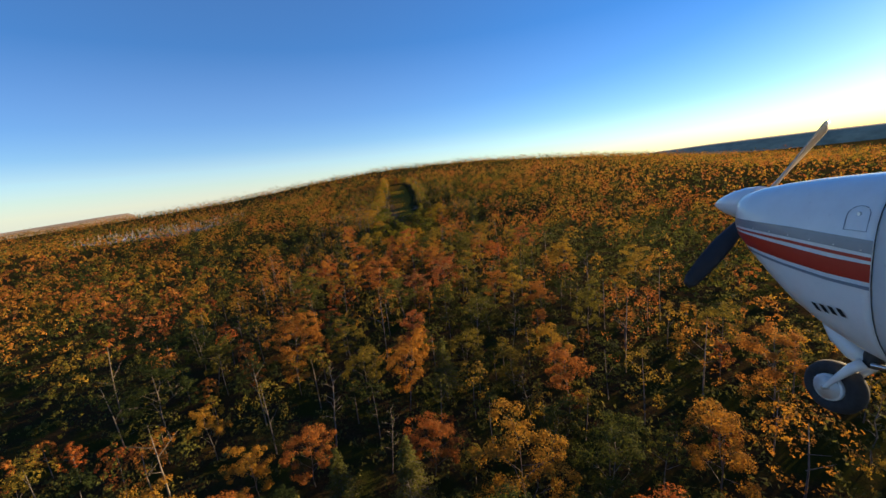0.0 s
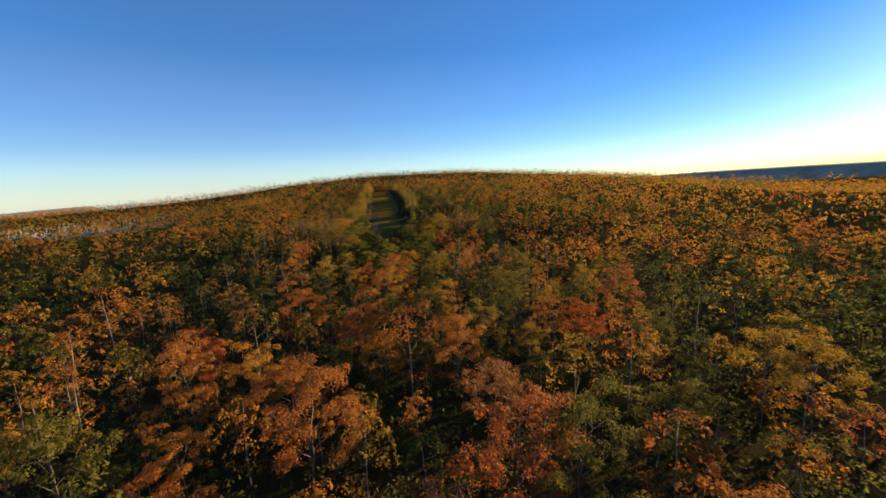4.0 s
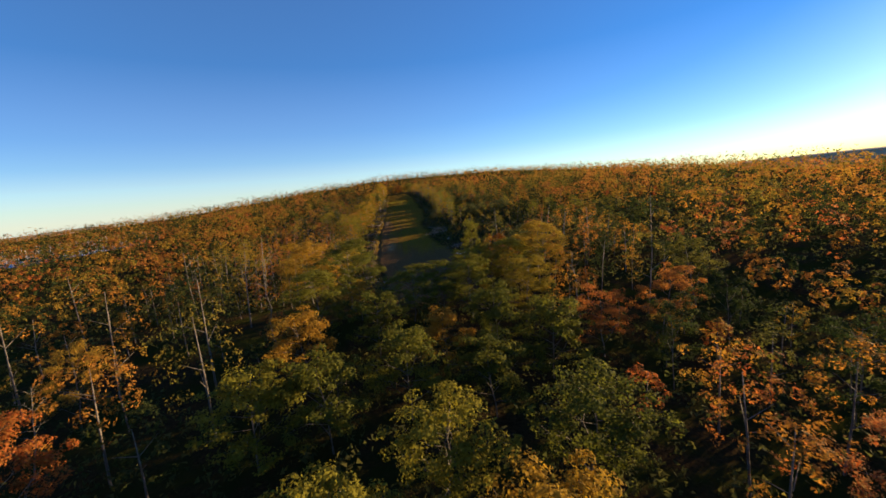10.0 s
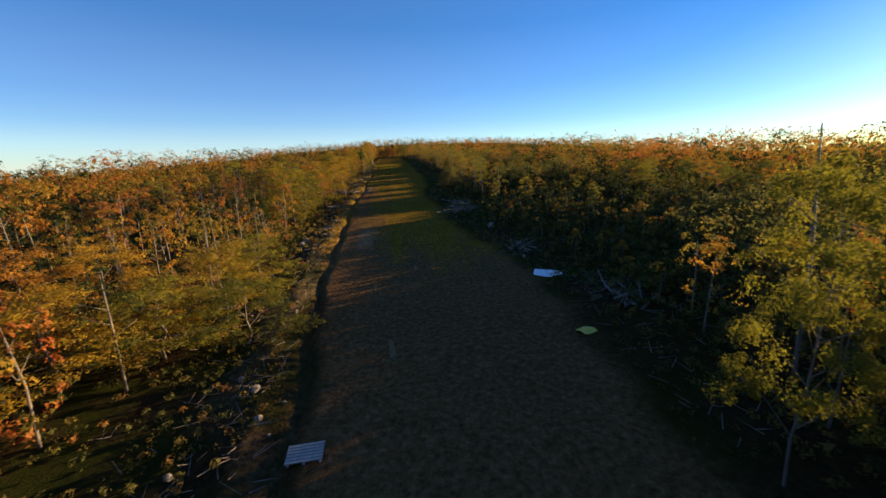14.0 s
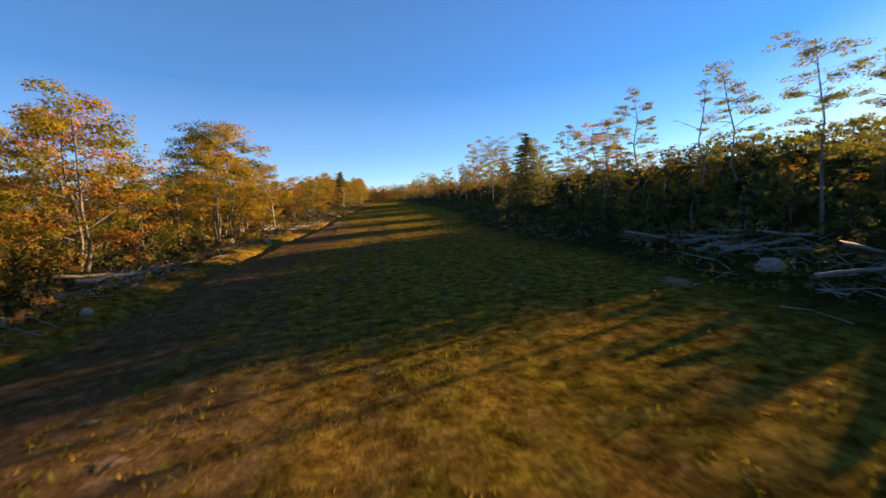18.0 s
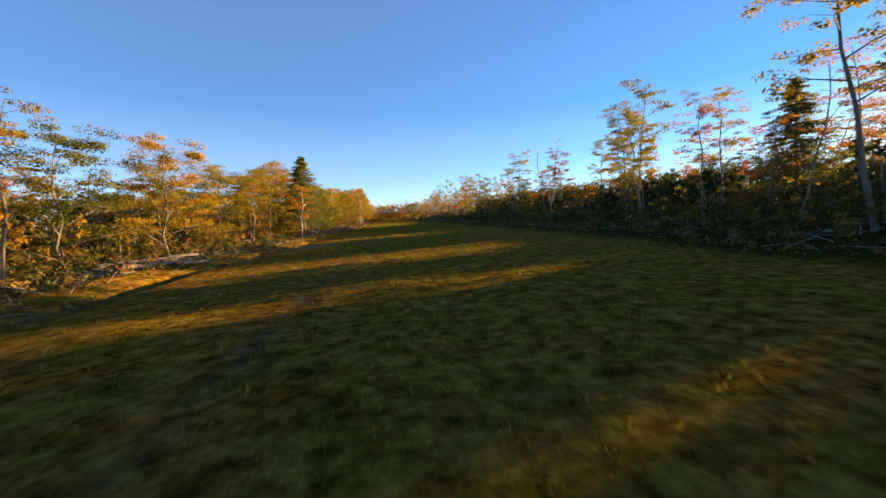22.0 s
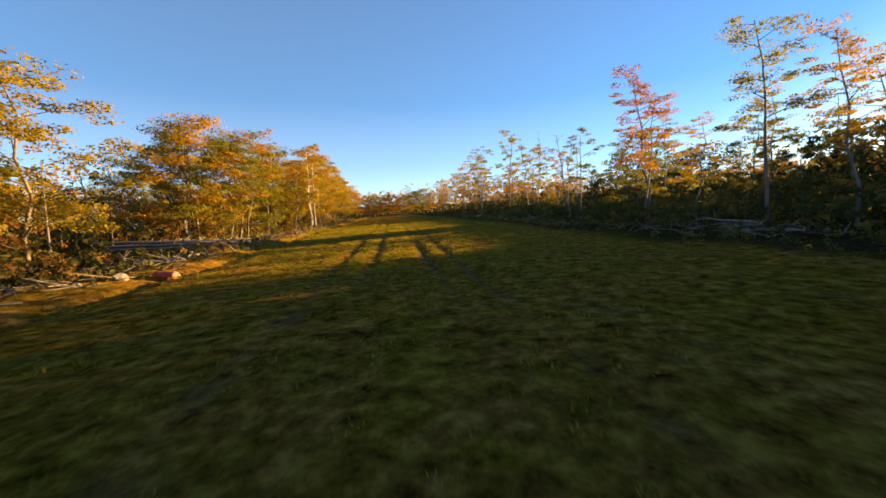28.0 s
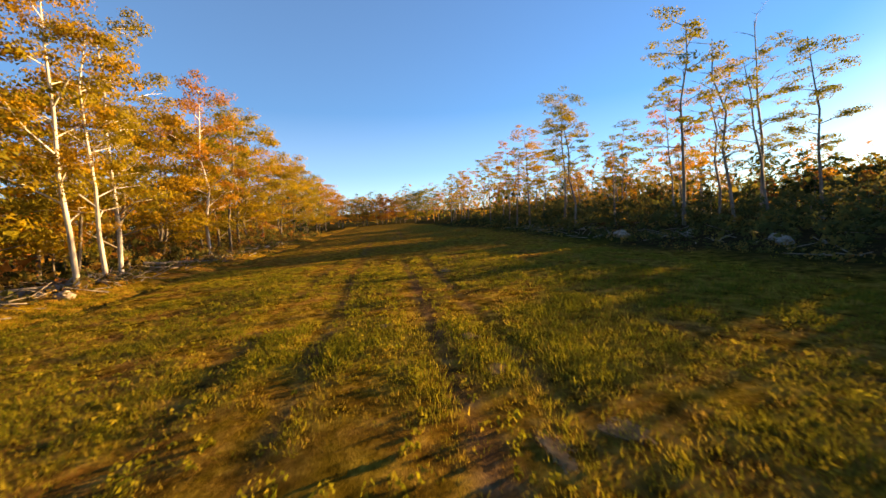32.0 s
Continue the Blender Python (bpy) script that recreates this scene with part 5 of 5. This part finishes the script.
def side_x(y, z):
    """Half width of the cowling at a height."""
    for a, b_ in zip(COWL, COWL[1:]):
        if b_[0] <= y <= a[0]:
            w = (a[0] - y) / (a[0] - b_[0])
            _, hw, zt, zb = (p + (q_ - p) * w for p, q_ in zip(a, b_))
            zc = (zt + zb) / 2 + 0.06 * (zt - zb)
            e = 0.72 if z > zc else 0.86
            s = min(1.0, abs(z - zc) / ((zt - zc) if z > zc else (zc - zb))) ** (1 / e)
            return hw * math.sqrt(max(0.0, 1 - s * s)) ** e
    return 0.47


def stripe(name, mat, edge_a, edge_b, y0=0.56, y1=-0.448):
    """A painted band along both flanks, between two heights given at five stations."""
    stations = (0.56, 0.43, 0.03, -0.23, -0.46)
    for sgn in (-1, 1):
        vv, ff = [], []
        m = 28
        for i in range(m + 1):
            y = y0 + (y1 - y0) * i / m
            za, zb = (np.interp(-y, [-s for s in stations], e) for e in (edge_a, edge_b))
            for w in range(5):
                z = za + (zb - za) * w / 4
                vv.append((sgn * (side_x(y, z) + 0.004), y, z))
        for i in range(m):
            for w in range(4):
                k = i * 5 + w
                ff.append((k, k + 1, k + 6, k + 5) if sgn < 0 else (k, k + 5, k + 6, k + 1))
        part(name, mesh_from(name, vv, ff, [mat], True), cowling)


stripe("grey_stripe", M_STRIPE_GREY, (1.150, 1.135, 1.095, 1.062, 1.032), (1.095, 1.078, 1.028, 0.993, 0.960))
stripe("thin_red_stripe", M_STRIPE_RED, (1.080, 1.062, 1.010, 0.972, 0.942), (1.070, 1.050, 0.992, 0.952, 0.922))
stripe("red_stripe", M_STRIPE_RED, (1.055, 1.035, 0.968, 0.927, 0.905), (0.980, 0.950, 0.872, 0.830, 0.808), 0.545)
stripe("lower_grey_stripe", M_STRIPE_GREY, (0.960, 0.930, 0.850, 0.806, 0.785), (0.945, 0.912, 0.832, 0.788, 0.766), 0.52)

# Cooling slots, oil door, rivets and the firewall seam.
for k in range(4):
    y = -0.125 - 0.052 * k
    vv = []
    for dy, z in ((0.014, 0.632), (-0.016, 0.628), (-0.042, 0.580), (-0.010, 0.586)):
        vv.append((-(side_x(y + dy, z) + 0.006), y + dy, z))
    part("cooling_slot", mesh_from("cooling_slot", vv, [(0, 1, 2, 3)], [M_GAP]), cowling, "black slanted cooling slot")
vv, ff = [], []
rim = [(-0.30, 1.09), (-0.30, 1.16)] + [(-0.355 + 0.055 * math.cos(t), 1.17 + 0.05 * math.sin(t)) for t in np.linspace(0.2, 2.9, 9)] + [(-0.41, 1.16), (-0.41, 1.08)]
pts = [(-(side_x(y, z) + 0.005), y, z) for y, z in rim]
tube(vv, ff, pts + [pts[0]], [0.0022] * (len(pts) + 1), 4)
part("oil_door", mesh_from("oil_door", vv, ff, [M_STRIPE_GREY]), cowling, "small hinged oil door outline")
vv, ff = [], []
tube(vv, ff, [(-(side_x(-0.355, 1.175)) + 0.004, -0.355, 1.175), (-(side_x(-0.355, 1.175)) - 0.006, -0.355, 1.175)], [0.012, 0.009], 12)
part("latch", mesh_from("latch", vv, ff, [M_METAL]), cowling)
for k in range(6):
    y = 0.30 - 0.14 * k
    z = float(np.interp(-y, (-0.43, -0.03, 0.23, 0.46), (1.088, 1.04, 1.005, 0.972)))
    vv, ff = [], []
    tube(vv, ff, [(-side_x(y, z) + 0.002, y, z), (-side_x(y, z) - 0.008, y, z)], [0.007, 0.004], 8)
    part("screw", mesh_from("screw", vv, ff, [M_METAL]), cowling)
vv, ff = [], []
pts = [p for p in ring_at((-0.454, 0.470, 1.423, 0.27))]
tube(vv, ff, pts + [pts[0]], [0.002] * (len(pts) + 1), 4)
part("seam", mesh_from("seam", vv, ff, [M_GAP]), plane)

# Spinner and propeller.
prop = new("propeller")
prop.parent = plane
prop.location = (0, 0.64, 1.255)
vv, ff = [], []
tube(vv, ff, [(0, y, 0) for y in (-0.03, 0.0, 0.10, 0.20, 0.29, 0.36, 0.405, 0.42)], [0.135, 0.138, 0.132, 0.112, 0.082, 0.050, 0.022, 0.006], 28)
ff.append(tuple(reversed(range(28))))
part("spinner", mesh_from("spinner", vv, ff, [M_WHITE], True), prop, "white pointed spinner")
ANGLE = -43.0   # lean of the raised blade from upright, away from the camera's side
# The raised blade is coloured tan all over, the opposite one black.
for k, mat in ((0, M_BLADE), (180, M_BLACK)):
    vv, ff = [], []
    rings = []
    for i in range(15):
        t = i / 14
        r = 0.10 + 0.80 * t
        chord = 0.055 + 0.10 * math.sin(min(1.0, t * 1.25) * math.pi * 0.62) * (1 - 0.45 * t ** 3)
        if i == 14:
            chord *= 0.55
        tw = radians(62 - 46 * t)
        base = len(vv)
        for j in range(10):
            a = 2 * math.pi * j / 10
            cx, cz = chord * 0.5 * math.cos(a), 0.011 * (1.6 - t) * math.sin(a)
            vv.append((cx * math.cos(tw) - cz * math.sin(tw), cx * math.sin(tw) + cz * math.cos(tw), r))
        rings.append(base)
    for a, b_ in zip(rings, rings[1:]):
        for j in range(10):
            ff.append((a + j, a + (j + 1) % 10, b_ + (j + 1) % 10, b_ + j))
    ff.append(tuple(rings[-1] + j for j in range(10)))
    bl = part("blade", mesh_from("blade", vv, ff, [mat], True), prop)
    bl.rotation_euler = (0, radians(-ANGLE + k), 0)

# Nose leg: strut fairing, fork, tyre, rim.
vv, ff = [], []
for i in range(33):
    a = 2 * math.pi * i / 32
    for j in range(10):
        t = 2 * math.pi * j / 10
        rr = 0.128 + 0.050 * math.cos(t)
        vv.append((0.066 * math.sin(t) * (1.0 if abs(math.sin(t)) < 0.9 else 1.02), rr * math.cos(a), rr * math.sin(a)))
for i in range(32):
    for j in range(10):
        a, b_ = i * 10 + j, i * 10 + (j + 1) % 10
        ff.append((a, b_, b_ + 10, a + 10))
nose_leg = new("nose_leg")
nose_leg.parent = plane
wheel = part("tyre", mesh_from("tyre", vv, ff, [M_TYRE], True), nose_leg, "worn black rubber tyre")
vv, ff = [], []
tube(vv, ff, [(0.05, 0, 0), (-0.052, 0, 0), (-0.064, 0, 0), (-0.066, 0, 0), (-0.058, 0, 0), (-0.035, 0, 0), (-0.03, 0, 0)], [0.09, 0.09, 0.088, 0.078, 0.062, 0.055, 0.02], 28)
part("rim", mesh_from("rim", vv, ff, [M_WHITE], True), nose_leg, "white-painted wheel rim")
vv, ff = [], []
tube(vv, ff, [(-0.03, 0, 0), (-0.10, 0, 0)], [0.020, 0.015], 10)
part("axle_nut", mesh_from("axle_nut", vv, ff, [M_METAL], True), nose_leg)
for sgn in (-1, 1):
    vv, ff = [], []
    tube(vv, ff, [(sgn * 0.088, 0, 0.0), (sgn * 0.092, -0.06, 0.085), (sgn * 0.088, -0.14, 0.19), (sgn * 0.05, -0.18, 0.235)], [0.013, 0.019, 0.030, 0.038], 8)
    part("fork", mesh_from("fork", vv, ff, [M_WHITE], True), nose_leg)
vv, ff = [], []
tube(vv, ff, [(0, -0.185, 0.22), (0, -0.20, 0.31), (0, -0.21, 0.40)], [0.055, 0.05, 0.05], 12)
part("strut", mesh_from("strut", vv, ff, [M_BLACK], True), nose_leg, "oily black shock strut")
vv, ff = [], []
tube(vv, ff, [(-0.05, -0.22, 0.24), (-0.05, -0.36, 0.26)], [0.016, 0.014], 8)
part("steering_rod", mesh_from("steering_rod", vv, ff, [M_METAL], True), nose_leg)
vv, ff = [], []
tube(vv, ff, [(0, 0.10, 0.44), (0, 0.0, 0.36), (0, -0.10, 0.28), (0, -0.16, 0.24)], [0.02, 0.06, 0.065, 0.05], 10)
part("fairing", mesh_from("fairing", vv, ff, [M_WHITE], True), nose_leg)


def slab(name, pts, thick, mat, parent):
    """A plate with a rounded edge over an outline in x and y."""
    bm = bmesh.new()
    vs = [bm.verts.new(p) for p in pts]
    face = bm.faces.new(vs)
    r = bmesh.ops.extrude_face_region(bm, geom=[face])
    bmesh.ops.translate(bm, verts=[e for e in r["geom"] if isinstance(e, bmesh.types.BMVert)], vec=thick)
    bmesh.ops.bevel(bm, geom=bm.edges[:], offset=0.03, segments=2, affect="EDGES")
    bmesh.ops.recalc_face_normals(bm, faces=bm.faces[:])
    me = bpy.data.meshes.new(name)
    bm.to_mesh(me)
    bm.free()
    me.materials.append(mat)
    return part(name, me, parent)


slab("wing", [(-5.0, -1.75, 1.86), (5.0, -1.75, 1.86), (5.0, -2.9, 1.86), (1.5, -3.2, 1.86), (-1.5, -3.2, 1.86), (-5.0, -2.9, 1.86)], (0, 0, 0.16), M_WHITE, plane)
slab("tailplane", [(-1.5, -5.4, 1.15), (1.5, -5.4, 1.15), (1.5, -6.1, 1.15), (-1.5, -6.1, 1.15)], (0, 0, 0.08), M_WHITE, plane)
slab("fin", [(-0.04, -5.2, 1.25), (-0.04, -6.1, 1.2), (-0.04, -6.3, 2.4), (-0.04, -5.9, 2.4)], (0.08, 0, 0), M_WHITE, plane)
for sgn in (-1, 1):
    vv, ff = [], []
    tube(vv, ff, [(sgn * 0.35, -1.9, 0.25), (sgn * 0.9, -1.95, 0.05), (sgn * 1.1, -1.95, 0.0)], [0.05, 0.04, 0.03], 8)
    part("main_leg", mesh_from("main_leg", vv, ff, [M_WHITE], True), plane)
    main = part("main_tyre", wheel.data, plane)
    main.location = (sgn * 1.15, -1.95, 0.0)
